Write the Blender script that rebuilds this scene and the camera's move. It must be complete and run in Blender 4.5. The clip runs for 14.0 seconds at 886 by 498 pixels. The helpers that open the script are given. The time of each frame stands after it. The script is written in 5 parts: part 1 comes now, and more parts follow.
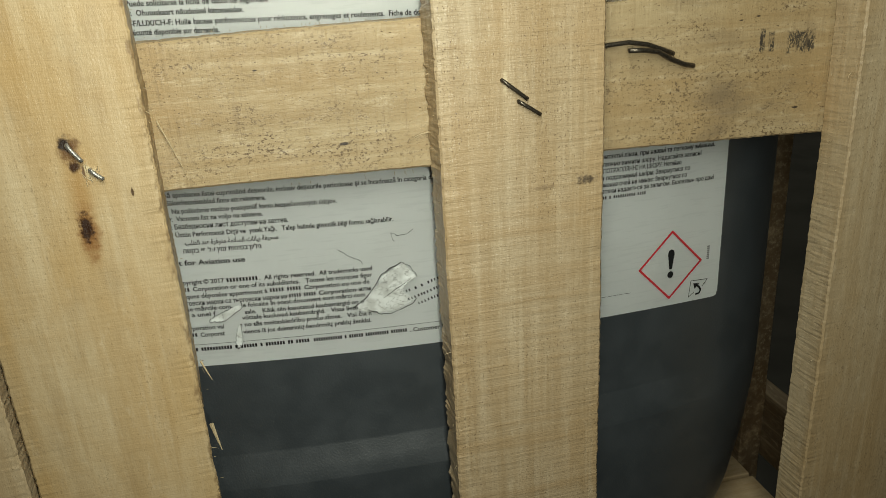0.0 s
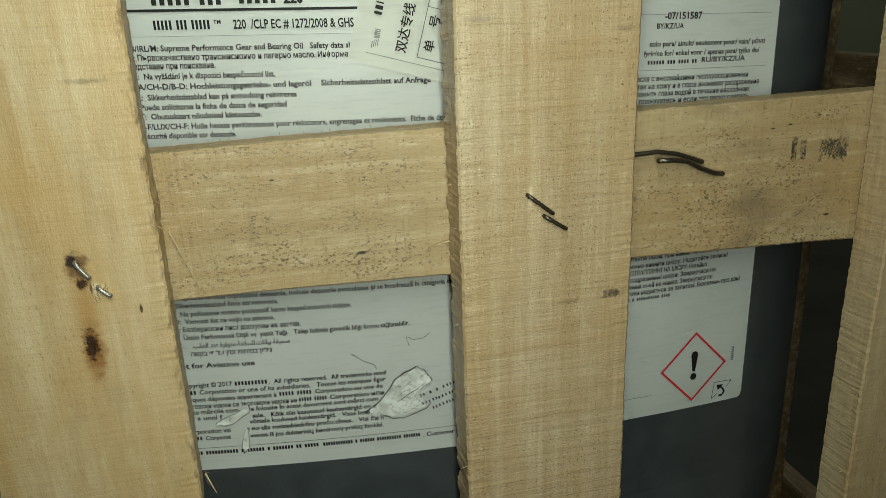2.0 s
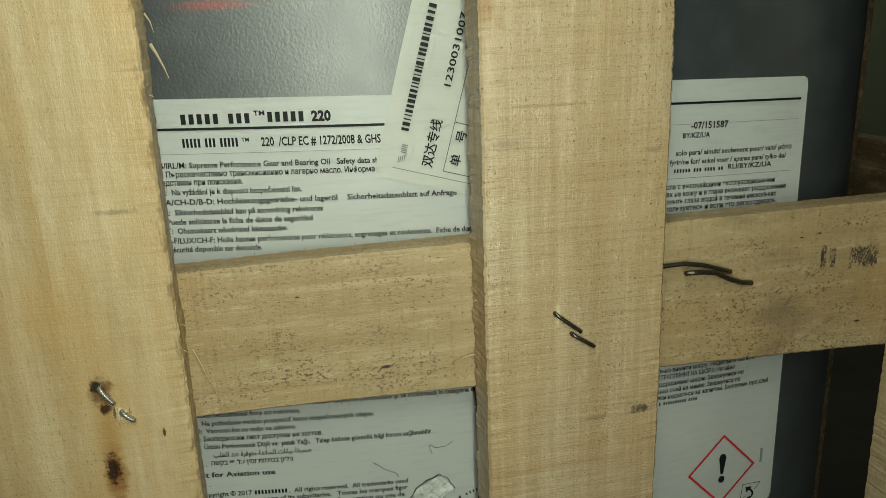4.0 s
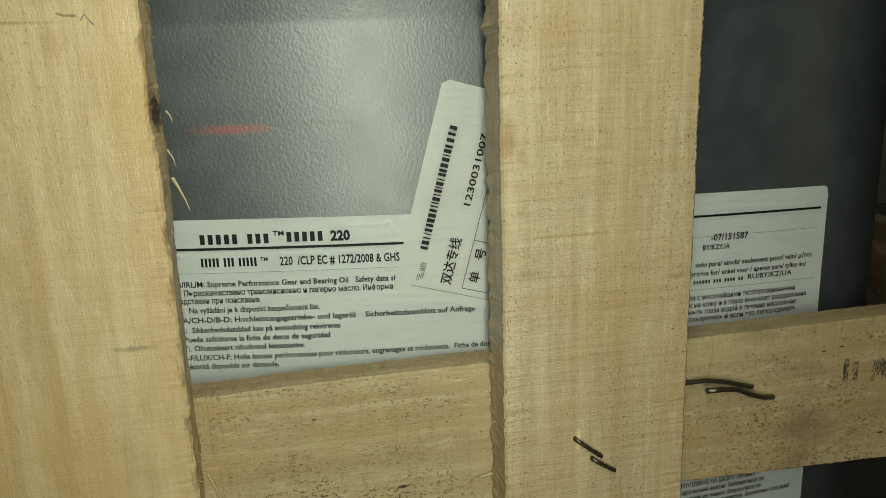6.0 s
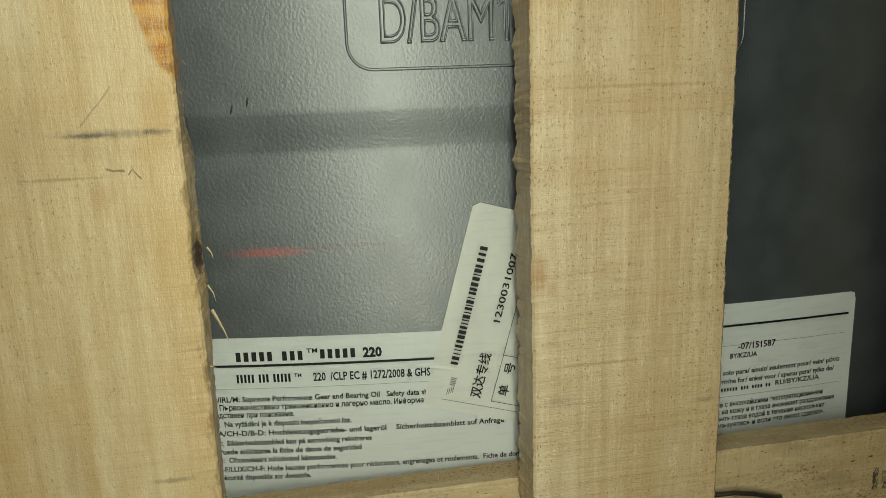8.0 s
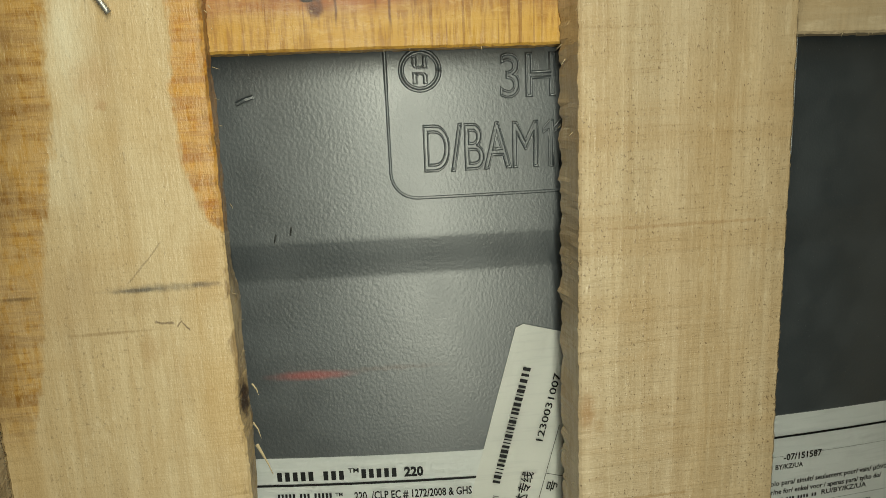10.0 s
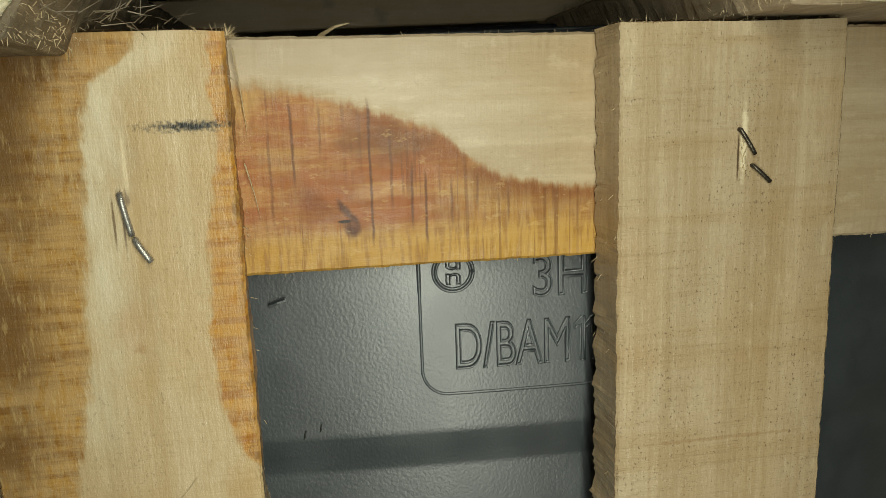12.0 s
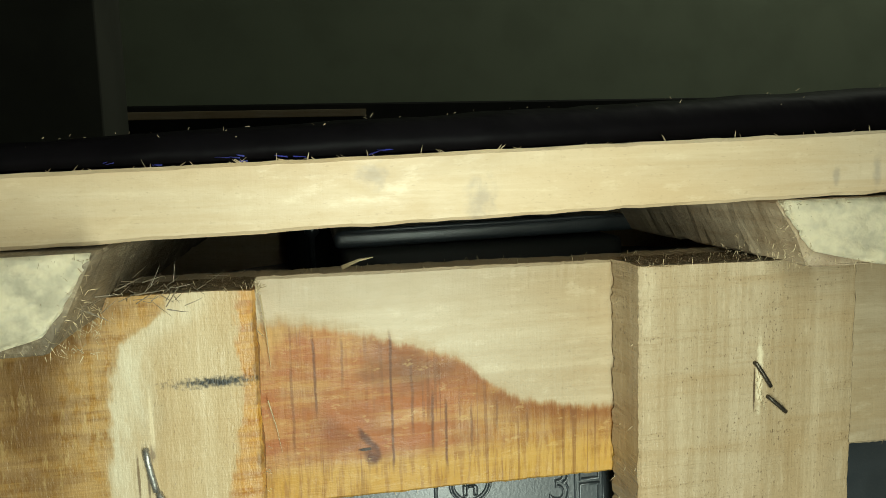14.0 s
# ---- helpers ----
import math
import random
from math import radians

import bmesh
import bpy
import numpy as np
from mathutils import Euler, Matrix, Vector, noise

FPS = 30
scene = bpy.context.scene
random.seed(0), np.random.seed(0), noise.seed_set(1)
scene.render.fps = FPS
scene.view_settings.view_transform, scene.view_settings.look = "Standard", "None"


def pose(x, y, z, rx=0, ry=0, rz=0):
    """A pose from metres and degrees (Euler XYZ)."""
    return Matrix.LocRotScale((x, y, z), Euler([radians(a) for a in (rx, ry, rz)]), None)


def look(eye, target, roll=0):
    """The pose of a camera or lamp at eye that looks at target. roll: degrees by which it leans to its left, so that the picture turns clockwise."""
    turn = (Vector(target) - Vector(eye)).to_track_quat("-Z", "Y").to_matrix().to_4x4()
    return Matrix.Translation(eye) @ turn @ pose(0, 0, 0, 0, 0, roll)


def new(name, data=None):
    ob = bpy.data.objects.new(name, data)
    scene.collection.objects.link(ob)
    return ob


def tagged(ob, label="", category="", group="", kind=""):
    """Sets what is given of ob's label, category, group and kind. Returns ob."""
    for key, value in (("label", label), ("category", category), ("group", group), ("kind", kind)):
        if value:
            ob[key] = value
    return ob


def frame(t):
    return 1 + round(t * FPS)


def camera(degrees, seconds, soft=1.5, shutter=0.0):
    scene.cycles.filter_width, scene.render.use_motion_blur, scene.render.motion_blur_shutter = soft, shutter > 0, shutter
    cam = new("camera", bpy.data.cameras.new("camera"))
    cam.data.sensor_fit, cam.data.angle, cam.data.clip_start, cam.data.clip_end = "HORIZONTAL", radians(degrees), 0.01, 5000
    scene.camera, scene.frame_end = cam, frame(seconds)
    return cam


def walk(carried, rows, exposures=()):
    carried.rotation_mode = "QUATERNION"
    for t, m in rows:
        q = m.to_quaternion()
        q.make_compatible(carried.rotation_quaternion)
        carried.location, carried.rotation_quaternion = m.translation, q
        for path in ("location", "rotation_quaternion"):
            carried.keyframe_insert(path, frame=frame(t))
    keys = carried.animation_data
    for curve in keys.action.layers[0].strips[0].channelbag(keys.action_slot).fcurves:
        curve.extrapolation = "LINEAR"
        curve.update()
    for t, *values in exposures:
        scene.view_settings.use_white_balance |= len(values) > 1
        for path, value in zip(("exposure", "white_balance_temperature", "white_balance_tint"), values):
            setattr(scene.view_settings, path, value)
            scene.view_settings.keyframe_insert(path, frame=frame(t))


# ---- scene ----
cam = camera(61.9, 14.0, soft=0.65)
# The plan below is drawn in units of 0.75 m, so that the jerrycan comes out at its true size.
U = 0.75
METRES, EYE, TILT, LEAN, TURN = 0.26 * U, 0.3352 * U, -20.609, 3.277, -12.977
SIDE, BACK = -0.0788 * U, -0.2360 * U
ROWS = [
    (0.0, 0.0, 0.0, 0.0, 0.0, 0.0, -0.0),
    (0.5, -0.0063, 0.0069, 0.0246, -0.26, 0.62, -0.35),
    (1.0, -0.0102, 0.0112, 0.0528, -0.03, 1.31, -0.39),
    (1.5, -0.0165, 0.021, 0.0794, 0.12, 1.74, -0.65),
    (2.0, -0.0228, 0.0355, 0.1122, 0.22, 2.08, -1.23),
    (2.5, -0.0254, 0.0433, 0.1368, 0.35, 2.51, -1.25),
    (3.0, -0.0351, 0.0437, 0.167, 0.53, 3.33, -1.4),
    (3.5, -0.0359, 0.037, 0.1875, 0.67, 4.17, -1.38),
    (4.0, -0.0429, 0.0379, 0.2112, 1.1, 4.83, -1.58),
    (6.5, -0.0679, 0.0246, 0.357, 1.57, 7.14, -2.12),
    (7.0, -0.0739, 0.0142, 0.3872, 2.03, 7.45, -2.17),
    (9.5, -0.1036, -0.0102, 0.5471, 3.69, 8.2, -2.54),
    (10.0, -0.1184, -0.0154, 0.5857, 4.08, 8.22, -2.51),
    (10.5, -0.1363, -0.0291, 0.6349, 3.95, 8.17, -2.8),
    (11.0, -0.1509, -0.0342, 0.6853, 3.64, 7.93, -3.1),
    (11.5, -0.1655, -0.0412, 0.7339, 3.57, 8.55, -2.73),
    (12.0, -0.1745, -0.0468, 0.7832, 3.1, 9.43, -2.56),
    (12.5, -0.1885, -0.0522, 0.8292, 3.09, 10.36, -3.03),
    (13.0, -0.1967, -0.0562, 0.8711, 2.85, 11.21, -2.87),
    (13.5, -0.201, -0.0689, 0.9077, 2.52, 12.3, -2.76),
    (14.0, -0.212, -0.0915, 0.9482, 2.14, 13.5, -2.57),
]
EXPOSURES = [(0.0, 0.26, 6500, 10), (1.0, 0.08, 6450, 6), (2.0, -0.06, 6350, 2), (3.0, -0.18, 6700, 1), (4.0, -0.26, 6550, 0), (6.5, -0.39, 6550, 0), (9.5, -0.44, 6850, 7), (10.5, -0.48, 6400, 8), (11.0, -0.58, 5950, 10), (12.0, -0.68, 6600, 8), (12.5, -0.75, 6150, 12), (13.0, -0.70, 5850, 18), (13.5, -0.47, 5300, 20), (14.0, -0.29, 6150, -1)]
walk(cam, [(t, pose(SIDE, BACK, EYE, TILT, LEAN, TURN) @ pose(METRES * x, METRES * y, METRES * z, 90 + pitch, roll, yaw)) for t, x, y, z, yaw, pitch, roll in ROWS], EXPOSURES)

# ---- world, torch, room lamp ----
world = bpy.data.worlds.new("world")
scene.world = world
world.use_nodes = True
world.node_tree.nodes["Background"].inputs["Color"].default_value = (0.5, 0.55, 0.5, 1)
world.node_tree.nodes["Background"].inputs["Strength"].default_value = 0.004


def area_lamp(name, eye, target, size_x, size_y, watts, colour, roll=0):
    data = bpy.data.lights.new(name, "AREA")
    data.shape, data.size, data.size_y, data.energy, data.color = "RECTANGLE", size_x, size_y, watts, colour
    ob = new(name, data)
    ob.matrix_world = look(Vector(eye), Vector(target), roll)
    return ob


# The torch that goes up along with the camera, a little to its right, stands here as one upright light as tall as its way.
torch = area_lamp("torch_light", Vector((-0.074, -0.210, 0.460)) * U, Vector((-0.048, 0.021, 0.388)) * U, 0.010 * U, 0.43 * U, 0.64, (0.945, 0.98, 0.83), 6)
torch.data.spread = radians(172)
area_lamp("ceiling_light", (1.15, 0.75, 2.1), (1.02, 1.46, 0.40), 0.4, 0.4, 6.8, (1.0, 0.98, 0.78))


# ---- materials ----
class Nodes:
    def __init__(self, name):
        self.mat = bpy.data.materials.new(name)
        self.mat.use_nodes = True
        self.tree = self.mat.node_tree
        self.bsdf = self.tree.nodes["Principled BSDF"]
        geometry = self.tree.nodes.new("ShaderNodeNewGeometry")
        self.p = self.vec("SCALE", geometry.outputs["Position"], scale=1 / U)
        info = self.tree.nodes.new("ShaderNodeObjectInfo")
        shift = self.tree.nodes.new("ShaderNodeCombineXYZ")
        for k, f in enumerate((3.7, 5.1, 7.3)):
            self.tree.links.new(self.math("MULTIPLY", info.outputs["Random"], f), shift.inputs[k])
        self.q = self.vec("ADD", self.p, shift.outputs[0])
        split = self.tree.nodes.new("ShaderNodeSeparateXYZ")
        self.tree.links.new(self.p, split.inputs[0])
        self.x, self.y, self.z = split.outputs

    def feed(self, socket, value):
        if isinstance(value, bpy.types.NodeSocket):
            self.tree.links.new(value, socket)
        elif isinstance(value, tuple) and len(value) == 3 and socket.type == "RGBA":
            socket.default_value = (*value, 1)
        else:
            socket.default_value = value

    def vec(self, op, a, b=None, scale=None):
        n = self.tree.nodes.new("ShaderNodeVectorMath")
        n.operation = op
        self.feed(n.inputs[0], a)
        if b is not None:
            self.feed(n.inputs[1], b)
        if scale is not None:
            n.inputs["Scale"].default_value = scale
        return n.outputs[0]

    def math(self, op, a, b=0.0, clamp=False):
        n = self.tree.nodes.new("ShaderNodeMath")
        n.operation, n.use_clamp = op, clamp
        self.feed(n.inputs[0], a)
        self.feed(n.inputs[1], b)
        return n.outputs[0]

    def noise(self, v, scale, stretch=(1, 1, 1), detail=3.0, rough=0.55):
        n = self.tree.nodes.new("ShaderNodeTexNoise")
        self.tree.links.new(self.vec("MULTIPLY", v, stretch), n.inputs["Vector"])
        n.inputs["Scale"].default_value, n.inputs["Detail"].default_value, n.inputs["Roughness"].default_value = scale, detail, rough
        return n.outputs["Fac"]

    def step(self, v, low, high, to0=0.0, to1=1.0):
        n = self.tree.nodes.new("ShaderNodeMapRange")
        n.interpolation_type = "SMOOTHSTEP"
        for k, value in enumerate((v, low, high, to0, to1)):
            self.feed(n.inputs[k], value)
        return n.outputs[0]

    def mix(self, fac, a, b, mode="MIX"):
        n = self.tree.nodes.new("ShaderNodeMix")
        n.data_type, n.blend_type = "RGBA", mode
        self.feed(n.inputs[0], fac)
        self.feed(n.inputs[6], a)
        self.feed(n.inputs[7], b)
        return n.outputs[2]

    def curve(self, v, low, high, points, out_low, out_high):
        """A value read from a drawn line: points run over low..high and out_low..out_high."""
        n = self.tree.nodes.new("ShaderNodeFloatCurve")
        pts = [((a - low) / (high - low), (b - out_low) / (out_high - out_low)) for a, b in points]
        c = n.mapping.curves[0]
        c.points[0].location, c.points[1].location = pts[0], pts[-1]
        for p in pts[1:-1]:
            c.points.new(*p)
        n.mapping.update()
        self.tree.links.new(self.step_linear(v, low, high), n.inputs["Value"])
        return self.math("ADD", self.math("MULTIPLY", n.outputs[0], out_high - out_low), out_low)

    def step_linear(self, v, low, high):
        return self.math("DIVIDE", self.math("SUBTRACT", v, low), high - low, True)

    def spot(self, cx, cz, rx, rz, soft=0.5, wild=0.6, fine=500.0):
        """A stain: 1 inside an uneven ellipse on the front, 0 outside."""
        a = self.math("POWER", self.math("DIVIDE", self.math("SUBTRACT", self.x, cx), rx), 2.0)
        b = self.math("POWER", self.math("DIVIDE", self.math("SUBTRACT", self.z, cz), rz), 2.0)
        d = self.math("SQRT", self.math("ADD", a, b))
        d = self.math("ADD", d, self.math("MULTIPLY", self.math("SUBTRACT", self.noise(self.p, fine), 0.5), wild * 2))
        return self.step(d, 1.0, 1.0 - soft)

    def block(self, cx, cz, rx, rz, wild=0.3):
        a = self.math("ABSOLUTE", self.math("DIVIDE", self.math("SUBTRACT", self.x, cx), rx))
        b = self.math("ABSOLUTE", self.math("DIVIDE", self.math("SUBTRACT", self.z, cz), rz))
        d = self.math("ADD", self.math("MAXIMUM", a, b), self.math("MULTIPLY", self.math("SUBTRACT", self.noise(self.p, 600.0), 0.5), wild * 2))
        return self.step(d, 1.0, 0.75)

    def bump(self, height, distance, strength=1.0):
        n = self.tree.nodes.new("ShaderNodeBump")
        n.inputs["Distance"].default_value, n.inputs["Strength"].default_value = distance, strength
        self.tree.links.new(height, n.inputs["Height"])
        self.tree.links.new(n.outputs[0], self.bsdf.inputs["Normal"])

    def done(self, colour, rough, metal=0.0, spec=0.5):
        self.feed(self.bsdf.inputs["Base Color"], colour)
        self.feed(self.bsdf.inputs["Roughness"], rough)
        self.feed(self.bsdf.inputs["Metallic"], metal)
        self.feed(self.bsdf.inputs["Specular IOR Level"], spec)
        return self.mat


def wood(name, axis, light=(0.60, 0.455, 0.265), dark=(0.45, 0.315, 0.165), pores=0.5, saw=0.6, marks=None, relief=1.0, gloss=0.0):
    """Rough-sawn pale softwood; the grain runs along axis. marks(n, colour) lays stains over the colour."""
    n = Nodes(name)
    along = {"x": (0.12, 1, 1), "y": (1, 0.12, 1), "z": (1, 1, 0.12)}[axis]
    long = {"x": (0.03, 1, 1), "y": (1, 0.03, 1), "z": (1, 1, 0.03)}[axis]
    half = {"x": (0.35, 1, 1), "y": (1, 0.35, 1), "z": (1, 1, 0.35)}[axis]
    round_grain = {"x": (0.7, 1, 1), "y": (1, 0.7, 1), "z": (1, 1, 0.7)}[axis]
    across = {"x": (1, 0.1, 0.07), "y": (0.07, 1, 0.1), "z": (0.07, 0.1, 1)}[axis]
    rings = n.noise(n.q, 75, long, 5.0, 0.6)
    fibre = n.noise(n.q, 1700, along, 3.0, 0.65)
    blotch = n.noise(n.q, 24, half, 4.0, 0.6)
    cloud = n.noise(n.q, 85, half, 4.0, 0.65)
    mottle = n.noise(n.q, 330, half, 4.0, 0.7)
    sawn = n.noise(n.q, 480, across, 4.0, 0.75)
    coarse_saw = n.noise(n.q, 100, across, 3.0, 0.65)
    colour = n.mix(n.step(rings, 0.28, 0.75), light, dark)
    colour = n.mix(n.math("MULTIPLY", n.step(blotch, 0.42, 0.70), 0.7), colour, (light[0] * 0.84, light[1] * 0.72, light[2] * 0.55))
    colour = n.mix(n.math("MULTIPLY", n.step(cloud, 0.50, 0.75), 0.5), colour, (0.40, 0.30, 0.18))
    colour = n.mix(n.math("MULTIPLY", n.step(mottle, 0.48, 0.70), 0.28), colour, (dark[0] * 0.85, dark[1] * 0.78, dark[2] * 0.65))
    colour = n.mix(n.math("MULTIPLY", n.step(mottle, 0.46, 0.28), 0.28), colour, (0.72, 0.60, 0.42))
    colour = n.mix(n.math("MULTIPLY", n.step(sawn, 0.52, 0.72), 0.45 * saw), colour, (dark[0] * 0.8, dark[1] * 0.72, dark[2] * 0.6))
    colour = n.mix(n.math("MULTIPLY", n.step(coarse_saw, 0.5, 0.7), 0.40 * saw), colour, (dark[0] * 0.95, dark[1] * 0.83, dark[2] * 0.66))
    stripe = n.noise(n.q, 260, long, 4.0, 0.7)
    colour = n.mix(n.math("MULTIPLY", n.step(stripe, 0.50, 0.66), 0.34), colour, (dark[0] * 0.86, dark[1] * 0.78, dark[2] * 0.66))
    colour = n.mix(n.math("MULTIPLY", n.step(stripe, 0.48, 0.34), 0.15), colour, (0.74, 0.62, 0.43))
    colour = n.mix(n.math("MULTIPLY", n.step(fibre, 0.50, 0.75), 0.15), colour, (dark[0] * 0.75, dark[1] * 0.7, dark[2] * 0.6))
    lumps = n.noise(n.q, 1250, round_grain, 3.0, 0.7)
    fine = n.noise(n.q, 3000, half, 2.0, 0.6)
    patch = n.step(n.noise(n.q, 45, half, 3.0, 0.6), 0.40, 0.60)
    band = n.math("MAXIMUM", patch, n.math("MULTIPLY", n.step(sawn, 0.5, 0.65), saw))
    speck = n.math("MULTIPLY", n.step(lumps, 0.62 - 0.05 * pores, 0.68 - 0.03 * pores), n.math("MULTIPLY", band, min(1.0, pores)))
    colour = n.mix(speck, colour, (0.13, 0.085, 0.045))
    pin = n.math("MULTIPLY", n.step(n.noise(n.q, 2100, half, 1.0), 0.70, 0.76), min(1.0, pores))
    colour = n.mix(pin, colour, (0.14, 0.09, 0.045))
    if marks:
        colour = marks(n, colour)
    height = n.math("ADD", n.math("MULTIPLY", fibre, 0.15), n.math("MULTIPLY", sawn, 1.15 * saw))
    height = n.math("ADD", height, n.math("MULTIPLY", lumps, 0.16))
    height = n.math("ADD", height, n.math("MULTIPLY", mottle, 0.40))
    height = n.math("ADD", height, n.math("MULTIPLY", stripe, 0.5))
    height = n.math("ADD", height, n.math("MULTIPLY", fine, 0.14))
    height = n.math("ADD", height, n.math("MULTIPLY", coarse_saw, 1.0 * saw))
    n.bump(height, 0.0006 * U * relief, 0.8)
    return n.done(colour, n.step(mottle, 0.3, 0.7, 0.38 - gloss, 0.56 - gloss), 0.0, 0.42 + gloss)


STAIN = (0.34, 0.165, 0.035)


def stained(n, colour, mask, tone=STAIN, depth=0.8):
    streak = n.noise(n.p, 220, (0.12, 1, 1), 4.0, 0.75)
    fleck = n.noise(n.p, 500, (1, 1, 0.35), 3.0, 0.7)
    cover = n.math("MULTIPLY", n.step(streak, 0.30, 0.68, 0.78, 1.0), n.step(fleck, 0.35, 0.62, 1.0, 0.70))
    return n.mix(n.math("MULTIPLY", mask, n.math("MULTIPLY", cover, depth)), colour, tone)


def left_slat_marks(n, colour):
    wild = n.math("MULTIPLY", n.math("SUBTRACT", n.noise(n.p, 160), 0.5), 0.004)
    teeth = n.math("MULTIPLY", n.math("SUBTRACT", n.noise(n.p, 700, (1, 1, 0.25), 3.0, 0.7), 0.5), 0.004)
    x = n.math("ADD", n.x, n.math("ADD", wild, teeth))
    edge = n.curve(n.z, 0.38, 0.56, [(0.38, -0.172), (0.4038, -0.1676), (0.417, -0.1642), (0.445, -0.1598), (0.4717, -0.1548), (0.497, -0.1521), (0.518, -0.1501), (0.530, -0.1491), (0.5384, -0.1468), (0.5418, -0.1436), (0.5452, -0.1387), (0.549, -0.1365), (0.56, -0.135)], -0.18, -0.11)
    left = n.math("MULTIPLY", n.step(n.math("SUBTRACT", edge, x), -0.0006, 0.0016), n.step(n.z, 0.392, 0.412))
    past = n.math("SUBTRACT", x, edge)
    band = n.math("MULTIPLY", n.step(past, -0.0005, 0.0010), n.step(past, 0.0120, 0.0030))
    band = n.math("MULTIPLY", band, n.math("MULTIPLY", n.step(n.z, 0.44, 0.50), n.step(n.noise(n.p, 300, (1, 1, 0.3), 3.0, 0.7), 0.30, 0.60, 0.25, 0.60)))
    colour = n.mix(band, colour, (0.74, 0.67, 0.50))
    edge = n.curve(n.z, 0.38, 0.56, [(0.38, -0.110), (0.442, -0.112), (0.4491, -0.1190), (0.4564, -0.1235), (0.4702, -0.1266), (0.4833, -0.1271), (0.4948, -0.1258), (0.503, -0.1262), (0.5167, -0.1236), (0.5291, -0.1226), (0.5413, -0.1228), (0.56, -0.1205)], -0.18, -0.11)
    right = n.step(n.math("SUBTRACT", x, edge), -0.0006, 0.0014)
    figure = n.math("SINE", n.math("MULTIPLY", n.noise(n.p, 16, (1, 1, 0.45), 2.0, 0.4), 70.0))
    colour = n.mix(n.math("MULTIPLY", n.step(figure, 0.0, 1.0), 0.16), colour, (0.46, 0.30, 0.13))
    warm = n.step(n.noise(n.p, 30, (1, 1, 0.5), 3.0), 0.48, 0.68)
    colour = n.mix(n.math("MULTIPLY", warm, 0.4), colour, (0.48, 0.30, 0.11))
    comb = n.step(n.noise(n.p, 330, (0.10, 1, 1), 4.0, 0.75), 0.42, 0.62)
    tone = n.mix(comb, (0.46, 0.255, 0.068), (0.26, 0.120, 0.024))
    colour = n.mix(n.math("MULTIPLY", left, n.step(n.noise(n.p, 420, (1, 1, 0.4), 3.0, 0.7), 0.36, 0.56, 1.0, 0.62)), colour, tone)
    deep = n.math("MULTIPLY", n.math("MULTIPLY", left, n.step(past, -0.003, -0.016)), n.step(n.noise(n.p, 42, (0.7, 1, 1), 3.0), 0.30, 0.58))
    colour = n.mix(n.math("MULTIPLY", deep, 0.85), colour, (0.155, 0.075, 0.022))
    fleck = n.math("MULTIPLY", left, n.step(n.noise(n.p, 650, (1, 1, 0.22), 3.0, 0.7), 0.55, 0.66))
    colour = n.mix(n.math("MULTIPLY", fleck, 0.3), colour, (0.62, 0.44, 0.19))
    tone = n.mix(comb, (0.50, 0.245, 0.042), (0.34, 0.130, 0.018))
    colour = n.mix(n.math("MULTIPLY", right, n.step(n.noise(n.p, 420, (1, 1, 0.4), 3.0, 0.7), 0.36, 0.56, 1.0, 0.70)), colour, tone)
    brim = n.math("MULTIPLY", n.step(n.math("ABSOLUTE", n.math("SUBTRACT", x, -0.1185)), 0.0016, 0.0004), n.step(n.noise(n.p, 260, (1, 1, 0.5), 3.0), 0.46, 0.60))
    colour = n.mix(n.math("MULTIPLY", brim, 0.55), colour, (0.14, 0.075, 0.03))
    colour = n.mix(n.math("MULTIPLY", n.spot(-0.141, 0.276, 0.0050, 0.029, 0.95, 0.25, 200), 0.8), colour, (0.40, 0.23, 0.08))
    colour = n.mix(n.math("MULTIPLY", n.spot(-0.1412, 0.2650, 0.0044, 0.0125, 0.85, 0.5, 300), 0.9), colour, (0.24, 0.10, 0.025))
    colour = n.mix(n.spot(-0.1416, 0.2672, 0.0027, 0.0062, 0.6, 0.9, 600), colour, (0.035, 0.014, 0.006))
    colour = n.mix(n.spot(-0.1411, 0.2866, 0.0022, 0.0026, 0.6, 0.7), colour, (0.055, 0.024, 0.010))
    colour = n.mix(n.math("MULTIPLY", n.spot(-0.1414, 0.2920, 0.0042, 0.0052, 0.7, 0.7, 400), 0.9), colour, (0.13, 0.060, 0.022))
    colour = n.mix(n.spot(-0.1422, 0.2936, 0.0024, 0.0032, 0.6, 0.8), colour, (0.030, 0.018, 0.012))
    colour = n.mix(n.math("MULTIPLY", n.spot(-0.1372, 0.2846, 0.0022, 0.0030, 0.8, 0.9, 700), 0.9), colour, (0.74, 0.64, 0.42))
    colour = n.mix(n.math("MULTIPLY", n.spot(-0.1387, 0.2848, 0.0006, 0.0026, 0.7, 0.6, 700), 0.9), colour, (0.12, 0.06, 0.03))
    colour = n.mix(n.math("MULTIPLY", n.spot(-0.1450, 0.5095, 0.0004, 0.0075, 0.6, 0.3, 600), 0.85), colour, (0.16, 0.10, 0.05))
    colour = n.mix(n.math("MULTIPLY", n.spot(-0.1418, 0.5150, 0.0009, 0.0026, 0.7, 0.6, 600), 0.8), colour, (0.20, 0.14, 0.09))
    colour = n.mix(n.spot(-0.1262, 0.2770, 0.0006, 0.0018, 0.6, 0.5), colour, (0.09, 0.05, 0.02))
    colour = n.mix(n.math("MULTIPLY", n.spot(-0.1270, 0.5300, 0.0140, 0.0017, 0.9, 0.9, 1100), 0.97), colour, (0.018, 0.02, 0.022))
